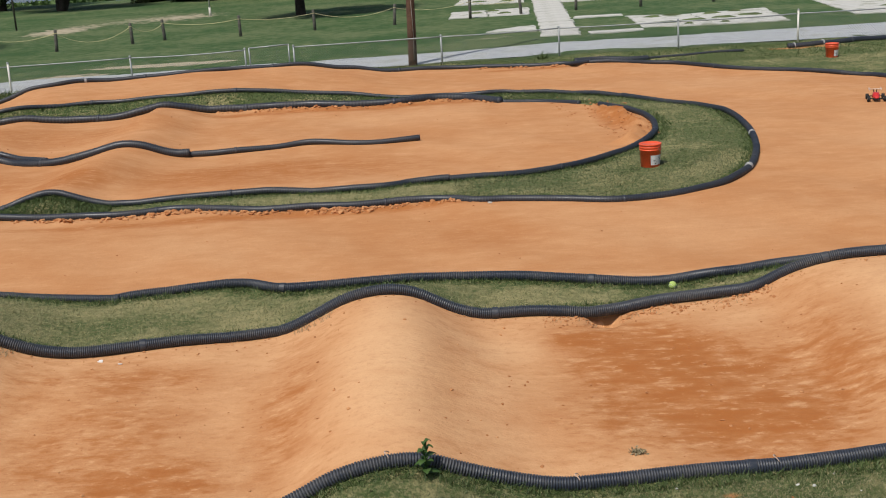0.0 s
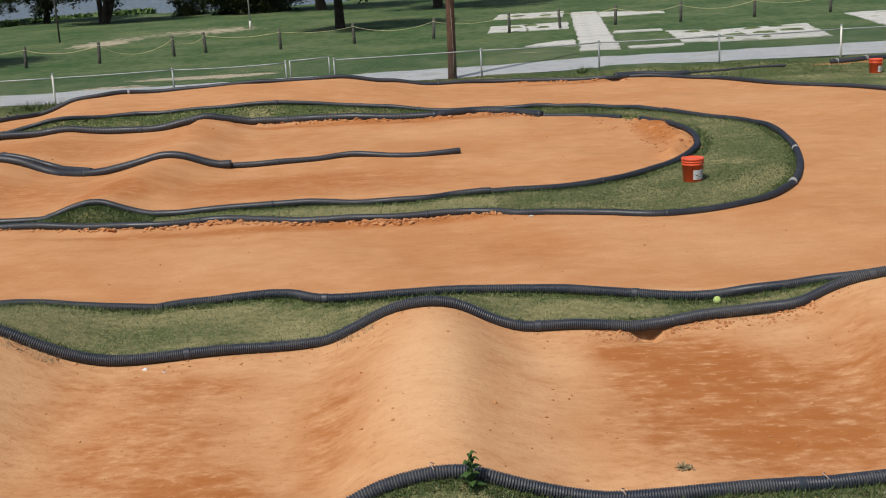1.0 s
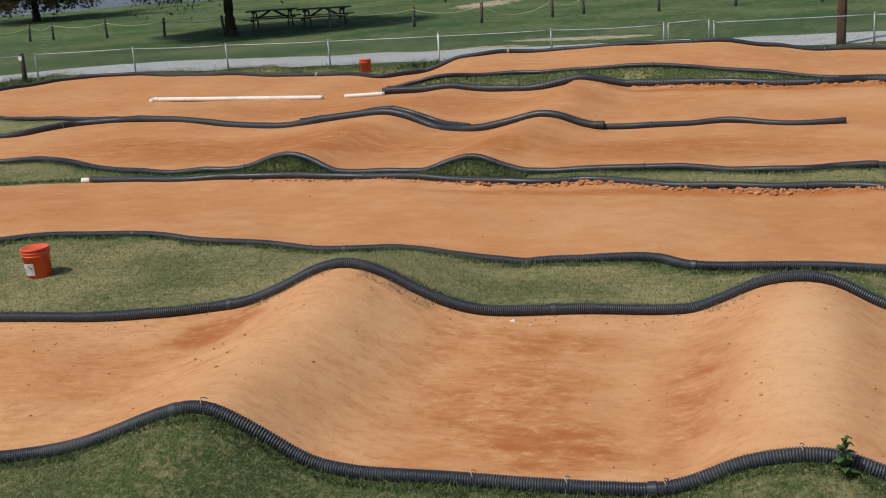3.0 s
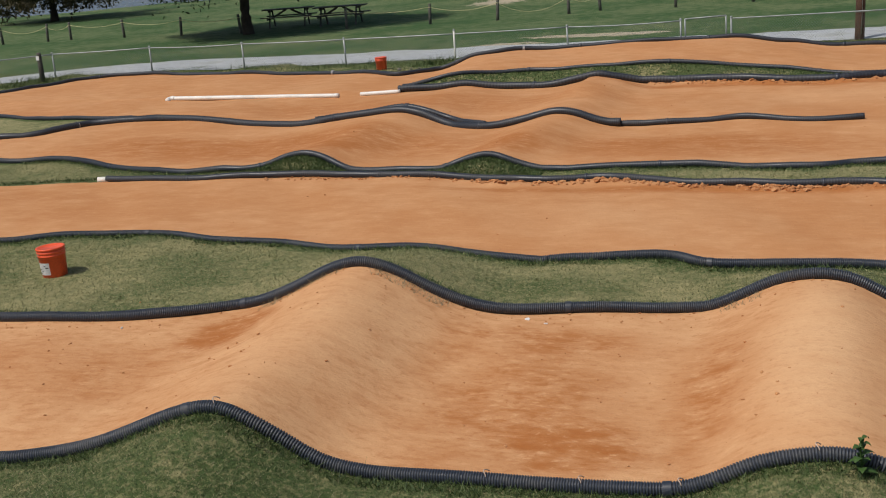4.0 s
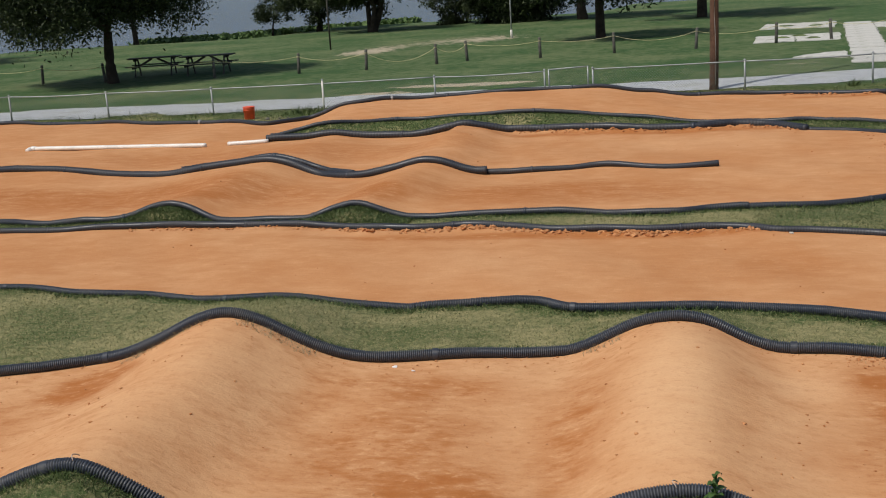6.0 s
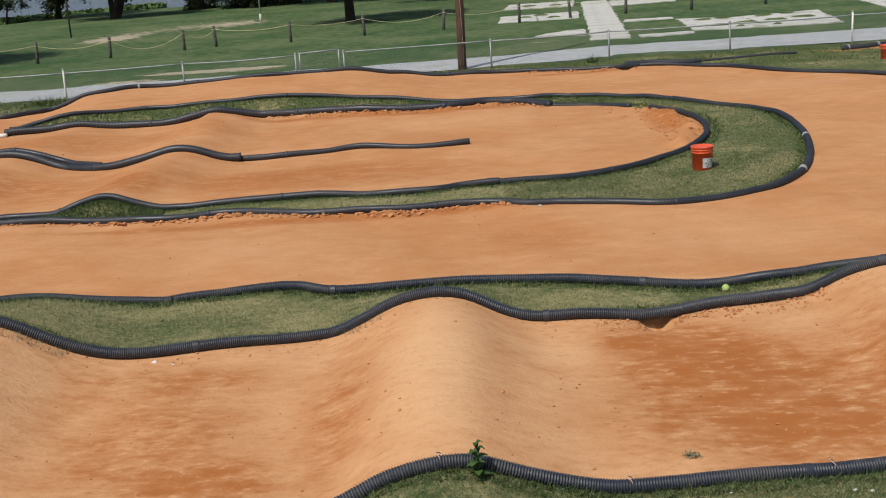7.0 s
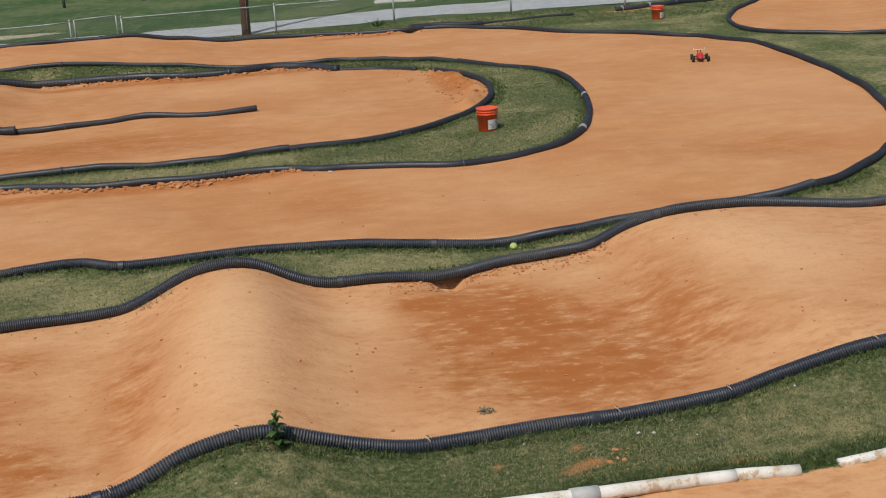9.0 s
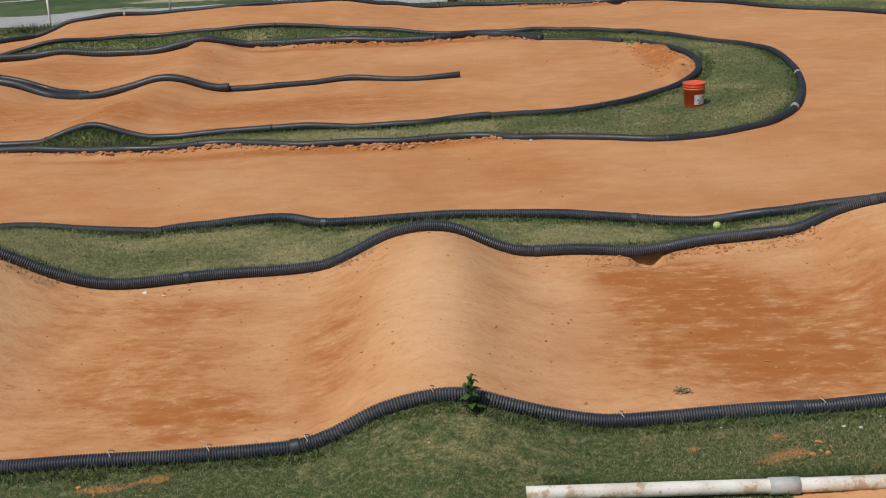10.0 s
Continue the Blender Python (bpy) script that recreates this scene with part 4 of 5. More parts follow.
def slabs():
    """Broken concrete pads and a footway of cast squares left in the field."""
    top = thing("concrete_pads", (0, 0, 0), "old pale concrete pads and footway sunk in grass", "pavement", kind="structure")
    rng = random.Random(21)
    pads = []
    for k in range(15):
        y = 36.6 + k * 1.36
        x = 3.42 + (y - 36.6) * 0.073
        pads.append([(x, y), (x + 1.2, y), (x + 1.3, y + 1.345), (x + 0.1, y + 1.345)])
    pads += [[(6.7, 37.6), (8.9, 37.0), (9.0, 41.7), (7.0, 42.5)], [(8.93, 37.0), (11.1, 36.9), (11.8, 42.3), (9.03, 41.7)],
             [(0.8, 46.5), (2.3, 46.6), (2.4, 50.3), (1.0, 50.2)], [(2.34, 46.6), (3.9, 46.6), (4.2, 50.5), (2.44, 50.3)],
             [(1.2, 54.7), (4.3, 54.1), (4.7, 58.3), (1.6, 58.5)], [(1.8, 39.4), (3.4, 38.6), (3.6, 41.0), (2.9, 40.7)],
             [(5.8, 52.6), (8.7, 52.8), (8.8, 54.0), (6.1, 56.3)], [(5.2, 42.9), (6.9, 43.0), (7.0, 43.7), (5.3, 43.8)], [(4.85, 36.5), (6.6, 36.7), (6.6, 37.4), (4.9, 37.3)],
             [(13.4, 37.6), (16.5, 37.3), (18.5, 42.0), (14.0, 42.2)], [(14.05, 42.3), (18.6, 42.1), (19.0, 47.0), (14.4, 46.4)]]
    for pad in pads:
        bm = bmesh.new()
        x, y = pad[0]
        rim = []
        for (ax, ay), (bx, by) in zip(pad, pad[1:] + pad[:1]):
            n = max(4, int(math.hypot(bx - ax, by - ay) / 0.3))
            for k in range(n):
                u = k / n
                rim.append((ax - x + (bx - ax) * u + rng.uniform(-0.06, 0.06), ay - y + (by - ay) * u + rng.uniform(-0.09, 0.09)))
        h = rng.uniform(0.022, 0.035)
        lo = [bm.verts.new((px, py, -0.05)) for px, py in rim]
        hi = [bm.verts.new((px, py, h)) for px, py in rim]
        bm.faces.new(hi)
        for k in range(len(rim)):
            m = (k + 1) % len(rim)
            bm.faces.new((lo[k], lo[m], hi[m], hi[k]))
        ob = part("slab", bm, CONCRETE, top)
        ob.location = (x, y, 0)


slabs()


def grass_tufts():
    """Low ragged cushions of grass that have broken through the pads."""
    rng = np.random.RandomState(44)
    vs, fs = [], []
    for x, y, a in [(8.7, 39.1, 0.42), (9.7, 39.4, 0.42), (10.7, 39.8, 0.42), (8.4, 41.5, 0.32), (7.7, 41.3, 0.3), (7.7, 38.7, 0.34), (9.7, 41.3, 0.32), (10.6, 41.6, 0.25), (9.3, 37.6, 0.16),
                    (8.2, 37.8, 0.14), (1.9, 48.6, 0.3), (3.0, 47.8, 0.25), (2.6, 49.4, 0.3), (2.4, 56.2, 0.4), (3.6, 55.6, 0.35), (15.6, 40.0, 0.5), (16.8, 44.0, 0.5)]:
        turn = rng.uniform(0, 6.28, 3)
        o = len(vs)
        vs.append((x, y, 0.085))
        for ring, lift in ((0.55, 0.075), (1.0, 0.02)):
            for k in range(22):
                t = k * 2 * math.pi / 22
                r = a * ring * (1 + 0.22 * math.sin(3 * t + turn[0]) + 0.15 * math.sin(7 * t + turn[1])) * rng.uniform(0.9, 1.1)
                vs.append((x + r * math.cos(t), y + 0.75 * r * math.sin(t), lift * rng.uniform(0.8, 1.1)))
        for k in range(22):
            m = (k + 1) % 22
            fs += [(o, o + 1 + k, o + 1 + m), (o + 1 + k, o + 23 + k, o + 23 + m, o + 1 + m)]
    tagged(new("grass_tufts", raw_mesh("grass_tufts", vs, fs, TUFT)), "ragged tufts of grass growing through old concrete", "grass", kind="stuff")


TUFT = plain("tuft_green", (0.085, 0.115, 0.042), 0.9, 0, 0.45, 4, 0.6)
grass_tufts()

ROPE_POSTS = [(-39.5, 43.0), (-36.5, 43.6), (-34.4, 44.0), (-33.4, 44.3), (-30.5, 44.1), (-27.3, 43.5), (-24.2, 43.0), (-19.3, 42.5), (-15.9, 42.6), (-13.3, 42.8),
              (-10.9, 44.1), (-9.9, 45.0), (-7.0, 44.6), (-4.3, 45.3), (-1.3, 45.5), (1.6, 46.3), (3.6, 46.8), (5.8, 47.3), (8.3, 47.0), (11.2, 47.2), (14.2, 47.4), (17.2, 47.8)]


def rope_fence():
    rng = random.Random(5)
    tops = []
    first = None
    for x, y in ROPE_POSTS:
        h = rng.uniform(0.72, 0.82)
        m = pose(x, y, 0, rng.uniform(-3, 3), rng.uniform(-4, 4), rng.uniform(0, 90))
        if first is None:
            first = thing("rope_post", (x, y, 0), "short grey weathered timber post carrying a rope", "post", "posts of the rope fence")
            bm = bmesh.new()
            lathe(bm, [(0, -0.1), (0.06, -0.1), (0.058, 0.35), (0.055, 0.74), (0.045, 0.77), (0, 0.775)], 10)
            part("post", bm, GREYWOOD, first, smooth=True)
            v, f = tube_arrays([(0.064 * math.cos(a), 0.064 * math.sin(a), 0.64) for a in np.linspace(0, 6.28, 13)], np.full(13, 0.010), 6)
            raw_part("rope_loop", v, f, ROPE, first)
            first.matrix_world = m
        else:
            copy_thing(first, m)
        tops.append((x, y - 0.065, 0.64))
    top = thing("rope", (*ROPE_POSTS[0], 0.64), "faded yellow rope sagging from post to post", "rope")
    o = np.array(tops[0])
    for k, (a, b) in enumerate(zip(tops, tops[1:])):
        drop = 0.42 if 9 <= k <= 9 else rng.uniform(0.1, 0.24)
        v, f = tube_arrays(sagging(a, b, drop) - o, np.full(14, 0.010), 6)
        raw_part("rope_span", v, f, ROPE, top)


rope_fence()


def picnic_table(at, turn):
    top = thing("picnic_table", (*at, 0), "dark weathered timber picnic table in tree shade", "picnic table", "picnic tables", rz=turn)
    for k in range(5):
        bm = bmesh.new()
        box(bm, (2.15, 0.135, 0.04), (0, -0.29 + 0.145 * k, 0.74), bevel=0.006)
        part("table_board", bm, DARKWOOD, top)
    for s in (-1, 1):
        for k in range(2):
            bm = bmesh.new()
            box(bm, (2.15, 0.13, 0.04), (0, s * (0.60 + 0.14 * k), 0.44), bevel=0.006)
            part("seat_board", bm, DARKWOOD, top)
        bm = bmesh.new()
        box(bm, (0.045, 1.5, 0.09), (s * 0.78, 0, 0.385))
        part("seat_beam", bm, DARKWOOD, top)
        bm = bmesh.new()
        box(bm, (0.045, 0.72, 0.09), (s * 0.78, 0, 0.675))
        part("top_beam", bm, DARKWOOD, top)
        for t in (-1, 1):
            bm = bmesh.new()
            box(bm, (0.045, 0.09, 0.86), (s * 0.735, t * 0.42, 0.35), Matrix.Rotation(t * radians(29), 4, "X"))
            part("leg", bm, DARKWOOD, top)
        bm = bmesh.new()
        box(bm, (0.72, 0.05, 0.08), (s * 0.42, 0, 0.54), Matrix.Rotation(s * radians(28), 4, "Y"))
        part("brace", bm, DARKWOOD, top)


picnic_table((-23.2, 45.4), 16)
picnic_table((-20.6, 44.9), 10)


def marker_pole(at, h, r, material, label, base=None):
    top = thing("marker_pole", (*at, 0), label, "pole")
    v, f = bar((0, 0, -0.1), (0.02, 0, h), r)
    raw_part("shaft", v, f, material, top)
    if base:
        v, f = bar((0, 0, 0), (0, 0, 0.42), r * 1.7)
        raw_part("sleeve", v, f, base, top, "white sleeve round the foot")


marker_pole((-19.5, 57.1), 5.0, 0.045, DARKWOOD, "thin dark pole standing in the field")
marker_pole((-10.6, 58.8), 3.2, 0.035, GALV, "thin grey pole with a white foot in the field", WHITE)


# ---- trees ----
def leaf_mesh(centres, sizes, rng, squash=0.7):
    """Small bent leaves, each a lozenge of two triangles, round the given centres."""
    n = len(centres)
    a = rng.normal(size=(n, 3))
    a /= np.linalg.norm(a, axis=1)[:, None]
    b = np.cross(a, rng.normal(size=(n, 3)))
    b /= np.linalg.norm(b, axis=1)[:, None] + 1e-9
    s = sizes[:, None]
    up = np.cross(a, b) * s * 0.15
    v = np.stack([centres - a * s, centres - b * s * squash * 0.6 + up, centres + a * s, centres + b * s * squash * 0.6 + up], 1).reshape(-1, 3)
    k = np.arange(n)[:, None] * 4
    f = np.concatenate([k + [0, 1, 2], k + [0, 2, 3]], 0)
    return v, f.tolist()


def tree(at, trunk_h, trunk_r, crown_at, crown_r, leaves, leaf, material, label, seed, stems=1, droop=0.25, ragged=0.35):
    x, y = at
    g = height(x, y)
    top = thing("tree", (x, y, g), label, "tree", "trees of the lakeside field")
    rng = np.random.RandomState(seed)
    c, r = np.array(crown_at, float), np.array(crown_r, float)
    vs, fs = [], []

    def limb(p, q, r0, r1, bend):
        n = 8
        s = np.linspace(0, 1, n)[:, None]
        line = np.array(p) * (1 - s) + np.array(q) * s + np.sin(s * math.pi) * bend
        v, f = tube_arrays(line, np.linspace(r0, r1, n), 9)
        o = len(vs)
        vs.extend(v.tolist())
        fs.extend([[i + o for i in q2] for q2 in f])

    for k in range(stems):
        lean = rng.uniform(-1, 1, 3) * (0.15 if stems == 1 else 0.9) * np.array([1, 0.5, 0])
        fork = np.array([lean[0], lean[1], trunk_h])
        limb((lean[0] * 0.15, lean[1] * 0.15, -0.2), fork, trunk_r * 1.25, trunk_r * 0.8, rng.uniform(-0.1, 0.1, 3))
        for m in range(7 if stems == 1 else 3):
            d = rng.normal(size=3)
            d[2] = abs(d[2]) * 0.7
            end = c + d / np.linalg.norm(d) * r * 0.72
            limb(fork, end, trunk_r * 0.5, trunk_r * 0.1, rng.uniform(-0.4, 0.4, 3))
    raw_part("trunk", vs, fs, BARK, top)
    # clumps of leaves, thicker towards the outside, with gaps and a drooping hem
    n_clump = max(30, leaves // 90)
    d = rng.normal(size=(n_clump, 3))
    d /= np.linalg.norm(d, axis=1)[:, None]
    lobes = 1 + ragged * (np.sin(d[:, 0] * 5 + seed) * np.cos(d[:, 1] * 4 + 2 * seed) + 0.5 * np.sin(d[:, 2] * 7 + seed))
    rad = rng.uniform(0.45, 1.0, n_clump) ** 0.6 * lobes
    cl = c + d * rad[:, None] * r
    cl[:, 2] -= droop * rng.uniform(0, 1, n_clump) * (np.hypot(d[:, 0], d[:, 1]) > 0.6)
    which = rng.randint(0, n_clump, leaves)
    spread = np.mean(r) * 0.055 + 0.12
    pts = cl[which] + rng.normal(size=(leaves, 3)) * spread * np.array([1, 1, 0.75])
    pts[:, 2] = np.maximum(pts[:, 2], 0.05)
    v, f = leaf_mesh(pts, rng.uniform(0.6, 1.2, leaves) * leaf, rng)
    crown = raw_part("crown", v, f, material, top, smooth=False)
    return top


tree((-23.5, 42.4), 2.0, 0.20, (-0.8, -0.5, 5.6), (4.8, 4.6, 3.35), 150000, 0.088, LEAF, "broad shade tree with low hanging dark crown over tables", 1, droop=0.6, ragged=0.25)
tree((-5.85, 55.6), 2.6, 0.2, (0.2, -1.6, 5.0), (3.0, 3.0, 2.9), 30000, 0.12, LEAF, "field tree with a dark trunk above its shadow", 2, droop=0.5)
tree((-1.6, 70.0), 2.8, 0.25, (0.0, -1.5, 6.0), (4.5, 4.5, 3.2), 28000, 0.14, LEAF, "dark-trunked field tree with a high crown", 3)
tree((-22.6, 74.5), 1.6, 0.16, (0, 0, 4.2), (3.4, 3.0, 2.6), 30000, 0.13, LEAF, "many-stemmed tree on the lake bank", 4, stems=5)
tree((-28.0, 80.0), 1.5, 0.2, (0, 0, 3.8), (3.2, 3.0, 2.9), 30000, 0.13, LEAF, "dense leafy tree on the lake bank", 5)
tree((-32.8, 83.5), 1.6, 0.07, (0.1, 0, 3.0), (1.3, 1.3, 1.5), 4000, 0.11, LEAF, "slim young tree at the water's edge", 6)
tree((-13.8, 78.0), 0.8, 0.3, (0, 0, 2.7), (3.6, 3.2, 2.9), 45000, 0.125, LEAF, "very dark evergreen with foliage down to the grass", 7, droop=0.2, ragged=0.15)
tree((-18.3, 80.0), 0.6, 0.12, (0, 0, 1.6), (1.8, 1.6, 1.5), 6000, 0.12, LEAF, "rounded bush beside the dark evergreen", 8)
tree((-9.0, 76.0), 1.9, 0.3, (0, 0, 5.4), (4.2, 4.0, 3.2), 28000, 0.14, LEAF, "thick-trunked tree at the end of the lawn", 9)
tree((-46.2, 60.0), 1.2, 0.22, (-0.1, 0, 3.4), (4.4, 4.0, 2.8), 36000, 0.13, LEAF_DRY, "browning tree overhanging the water", 10, droop=0.8)
tree((-40.0, 76.0), 1.6, 0.18, (0, 0, 4.2), (2.6, 2.6, 2.2), 22000, 0.13, LEAF, "leafy tree leaning over the lake", 11)


def shore_plants():
    rng = np.random.RandomState(12)
    n = 5200
    x = rng.uniform(-42, -24, n)
    y = np.interp(x, [-60, -36, -26, -10], [75, 81.5, 91.5, 99]) + rng.normal(0, 0.7, n)
    z = -0.5 + rng.uniform(0.05, 0.6, n)
    v, f = leaf_mesh(np.column_stack([x, y, z]), rng.uniform(0.12, 0.25, n), rng, 1.2)
    tagged(new("water_plants", raw_mesh("water_plants", v, f, REED, False)), "bright green broad-leaved plants along the lake edge", "plants", kind="stuff")


shore_plants()

# ---- white plastic pipes ----
def white_pipe(points, r, label, elbow=False, joint=False, sit=0.75):
    line = smooth_line(points, 0.08)
    ends = [height(*line[0]), height(*line[len(line) // 2]), height(*line[-1])]
    z = np.linspace(ends[0], ends[2], len(line)) + max(0.0, ends[1] - (ends[0] + ends[2]) / 2) + r * sit
    p = np.column_stack([line, z])
    top = thing("white_pipe", tuple(p[0]), label, "plastic pipe", "white plastic pipes")
    v, f = tube_arrays(p - p[0], np.full(len(p), r), 14)
    raw_part("pipe_length", v, f, SOILED if sit < 0.5 else WHITE, top)
    for k in (int(len(p) * 0.60),) if joint else ():
        seg = (p - p[0])[max(0, k - 1):k + 2]
        v, f = tube_arrays(seg, np.full(len(seg), r * 1.18), 14)
        raw_part("coupling", v, f, GREYPL, top, "grey coupling")
    if elbow:
        bend = [(0.0, 0, 0), (-0.07, 0, 0.0), (-0.11, -0.02, -0.01), (-0.13, -0.07, -0.02), (-0.13, -0.12, -0.03)]
        v, f = tube_arrays(smooth_line(bend, 0.02), np.full(len(smooth_line(bend, 0.02)), r * 1.2), 14)
        raw_part("elbow", v, f, WHITE, top, "dusty white elbow fitting")
    return top


def soiled_white():
    """White plastic with clay stains, scuffs and grime in patches."""
    m = Mat("soiled_white_plastic", 0.5, 0.0, 0.4)
    wide, mid, fine = m.noise(3.0, detail=4), m.noise(14.0, detail=5, rough=0.65), m.noise(70.0, detail=3)
    c = m.mix(m.ramp(wide, 0.40, 0.62), (0.74, 0.73, 0.68), (0.60, 0.56, 0.48))
    c = m.mix(m.math("MULTIPLY", m.ramp(m.math("ADD", m.math("MULTIPLY", wide, 0.4), m.math("MULTIPLY", mid, 0.6)), 0.535, 0.60), 0.75), c, (0.40, 0.25, 0.13))
    m.colour(m.mix(m.ramp(fine, 0.60, 0.70, 0.0, 0.35), c, (0.30, 0.24, 0.17)))
    m.bump(mid, 0.12, 0.004)
    return m.m


SOILED = soiled_white()
GREYPL = plain("grey_plastic", (0.42, 0.43, 0.42), 0.5, 0, 0.1, 10, 0.05)
white_pipe([(0.1, 5.615), (1.07, 5.655), (1.52, 5.67), (2.0, 5.695), (2.36, 5.705)], 0.040, "dirty white plastic pipe laid at the edge of the turf", joint=True, sit=0.45)
white_pipe([(2.375, 5.725), (2.5, 5.715), (2.74, 5.69)], 0.038, "broken end of white plastic pipe sunk in clay", sit=0.3)
white_pipe([(2.98, 5.70), (3.2, 5.71), (3.7, 5.735)], 0.032, "half-buried length of white plastic pipe", sit=-0.1)
white_pipe([(-15.42, 23.85), (-14.0, 23.75), (-12.5, 23.65), (-11.1, 23.55)], 0.048, "long white plastic pipe lying on the far clay lane", True)
white_pipe([(-10.6, 23.60), (-10.2, 23.64), (-9.72, 23.72)], 0.045, "short white plastic pipe running into a black one")
white_pipe([(-11.38, 15.13), (-11.3, 15.14), (-11.2, 15.14)], 0.042, "pale cut end of plastic pipe in the grass")


# ---- ball, stones, weed, staples ----
def ball():
    x, y = 2.09, 10.42
    top = thing("tennis_ball", (x, y, height(x, y) + 0.033), "yellow-green tennis ball lying against the turf strip", "ball")
    bm = bmesh.new()
    bmesh.ops.create_icosphere(bm, subdivisions=3, radius=0.036)
    part("felt", bm, YELLOWBALL, top, smooth=True)
    seam = [(0.0362 * math.cos(a) * math.cos(0.45 * math.sin(2 * a)), 0.0362 * math.sin(a) * math.cos(0.45 * math.sin(2 * a)), 0.0362 * math.sin(0.45 * math.sin(2 * a))) for a in np.linspace(0, 6.283, 49)]
    v, f = tube_arrays(seam, np.full(49, 0.0012), 5)
    raw_part("seam", v, f, WHITEPL, top, "white seam")


ball()


def lump(bm, r, rng, at=(0, 0, 0), flat_z=0.65):
    made = bmesh.ops.create_icosphere(bm, subdivisions=1, radius=r, matrix=Matrix.Translation(at))["verts"]
    sx, sy = rng.uniform(0.7, 1.5), rng.uniform(0.7, 1.3)
    for v in made:
        d = (v.co - Vector(at)) * rng.uniform(0.55, 1.25)
        v.co = Vector(at) + Vector((d.x * sx, d.y * sy, d.z * flat_z))


def stone(x, y, r, material, label):
    bm = bmesh.new()
    lump(bm, r, random.Random(int(x * 100)))
    ob = tagged(new("stone", mesh_of("stone", bm, material)), label, "stone")
    ob.location = (x, y, height(x, y) + r * 0.35)


stone(-2.91, 9.33, 0.020, WHITEPL, "small white stone on the clay beside the pipe")
stone(-6.6, 8.72, 0.018, WHITEPL, "tiny pale stone on the clay")
for px, py, pr in ((2.11, 6.39, 0.013), (2.02, 6.41, 0.011), (2.28, 6.54, 0.009), (3.11, 6.57, 0.010), (2.36, 6.30, 0.007), (1.30, 6.42, 0.010), (-0.42, 6.02, 0.008)):
    stone(px, py, pr, CONCRETE, "small pale pebble in the near verge")
stone(2.49, 6.19, 0.016, GREYWOOD, "small dark stone in the near verge")
stone(-2.72, 9.24, 0.014, WHITEPL, "tiny pale stone on the clay")
for px, py, pr in ((-11.44, 28.02, 0.07), (-11.15, 28.12, 0.05), (-10.95, 28.2, 0.06), (-10.6, 28.4, 0.06)):
    stone(px, py, pr, GREYWOOD, "grey lump of rubble beside the far pipe")
stone(0.62, 14.30, 0.025, CONCRETE, "pale pebble by the island pipe")


def dead_weed():
    rng = np.random.RandomState(9)
    n = 150
    p = rng.normal(size=(n, 3)) * np.array([0.022, 0.018, 0.009])
    p[:, 2] = np.abs(p[:, 2]) + 0.004
    v, f = leaf_mesh(p, rng.uniform(0.008, 0.018, n), rng)
    x, y = 1.16, 6.93
    ob = tagged(new("dead_weed", raw_mesh("dead_weed", v, f, DRYWEED, False)), "small grey-green clump of torn weed on the clay", "weed")
    ob.location = (x, y, height(x, y))


DRYWEED = leaf_material("torn_weed", (0.16, 0.13, 0.07), (0.36, 0.30, 0.18))
dead_weed()


def weed():
    x, y = -0.185, 6.37
    top = thing("weed", (x, y, height(x, y) - 0.01), "leafy green weed growing beside the pipe", "weed")
    top.scale = (0.9, 0.9, 0.8)
    rng = random.Random(2)
    v, f = tube_arrays([(0, 0, 0), (0.01, 0, 0.09), (0.0, -0.01, 0.18), (0.02, -0.01, 0.27)], np.array([0.006, 0.005, 0.004, 0.002]), 6)
    raw_part("stem", v, f, WEED, top)
    for k in range(17):
        z, a = 0.02 + 0.015 * k, k * 2.4
        length = rng.uniform(0.06, 0.10) * (1 - 0.02 * k)
        bm = bmesh.new()
        prev = None
        for s in range(6):
            u = s / 5
            w = length * 0.36 * math.sin(math.pi * min(0.97, u * 0.92 + 0.06))
            h = 0.03 * math.sin(u * 2.4) - 0.02 * u * u
            row = [bm.verts.new((u * length, -w, h + 0.006)), bm.verts.new((u * length, 0, h)), bm.verts.new((u * length, w, h + 0.006))]
            if prev:
                for q in (0, 1):
                    bm.faces.new((prev[q], row[q], row[q + 1], prev[q + 1]))
            prev = row
        leaf = part("leaf", bm, WEED, top, smooth=True)
        leaf.matrix_basis = pose(0.005, -0.005, z, 0, rng.uniform(-35, 5), math.degrees(a))


weed()


def staple(x, points):
    q = smooth_line([(p + (0,))[:3] for p in points], 0.02)
    i = int(np.argmin(np.abs(q[:, 0] - x)))
    y, g = q[i][1], height(q[i][0], q[i][1])
    top = thing("wire_staple", (x, y, g), "rusty pale wire staple pinning the pipe down", "staple", "wire staples")
    arc = [(0.012 * math.sin(3 * a), 0.050 * math.cos(a), 0.042 + 0.053 * math.sin(a)) for a in np.linspace(0.6, 2.54, 18)]
    v, f = tube_arrays(arc, np.full(18, 0.0035), 6)
    raw_part("wire", v, f, STAPLE, top)


STAPLE = plain("rusty_pale_wire", (0.46, 0.36, 0.29), 0.7, 0.2, 0.3, 60, 0.2)
for sx in (-4.08, -2.33, -1.75, -1.17, -0.41, 0.72, 1.95, 2.72, 3.72):
    staple(sx, NEAR_EDGE)


def tape(x, y, z, r, turn, label):
    top = thing("tape_band", (x, y, z), label, "tape", "tape bands on the pipes", rz=turn)
    v, f = tube_arrays(np.array([(-0.025, 0, 0), (0, 0, 0), (0.025, 0, 0)]), np.full(3, r), 12)
    raw_part("band", v, f, TAPE, top)


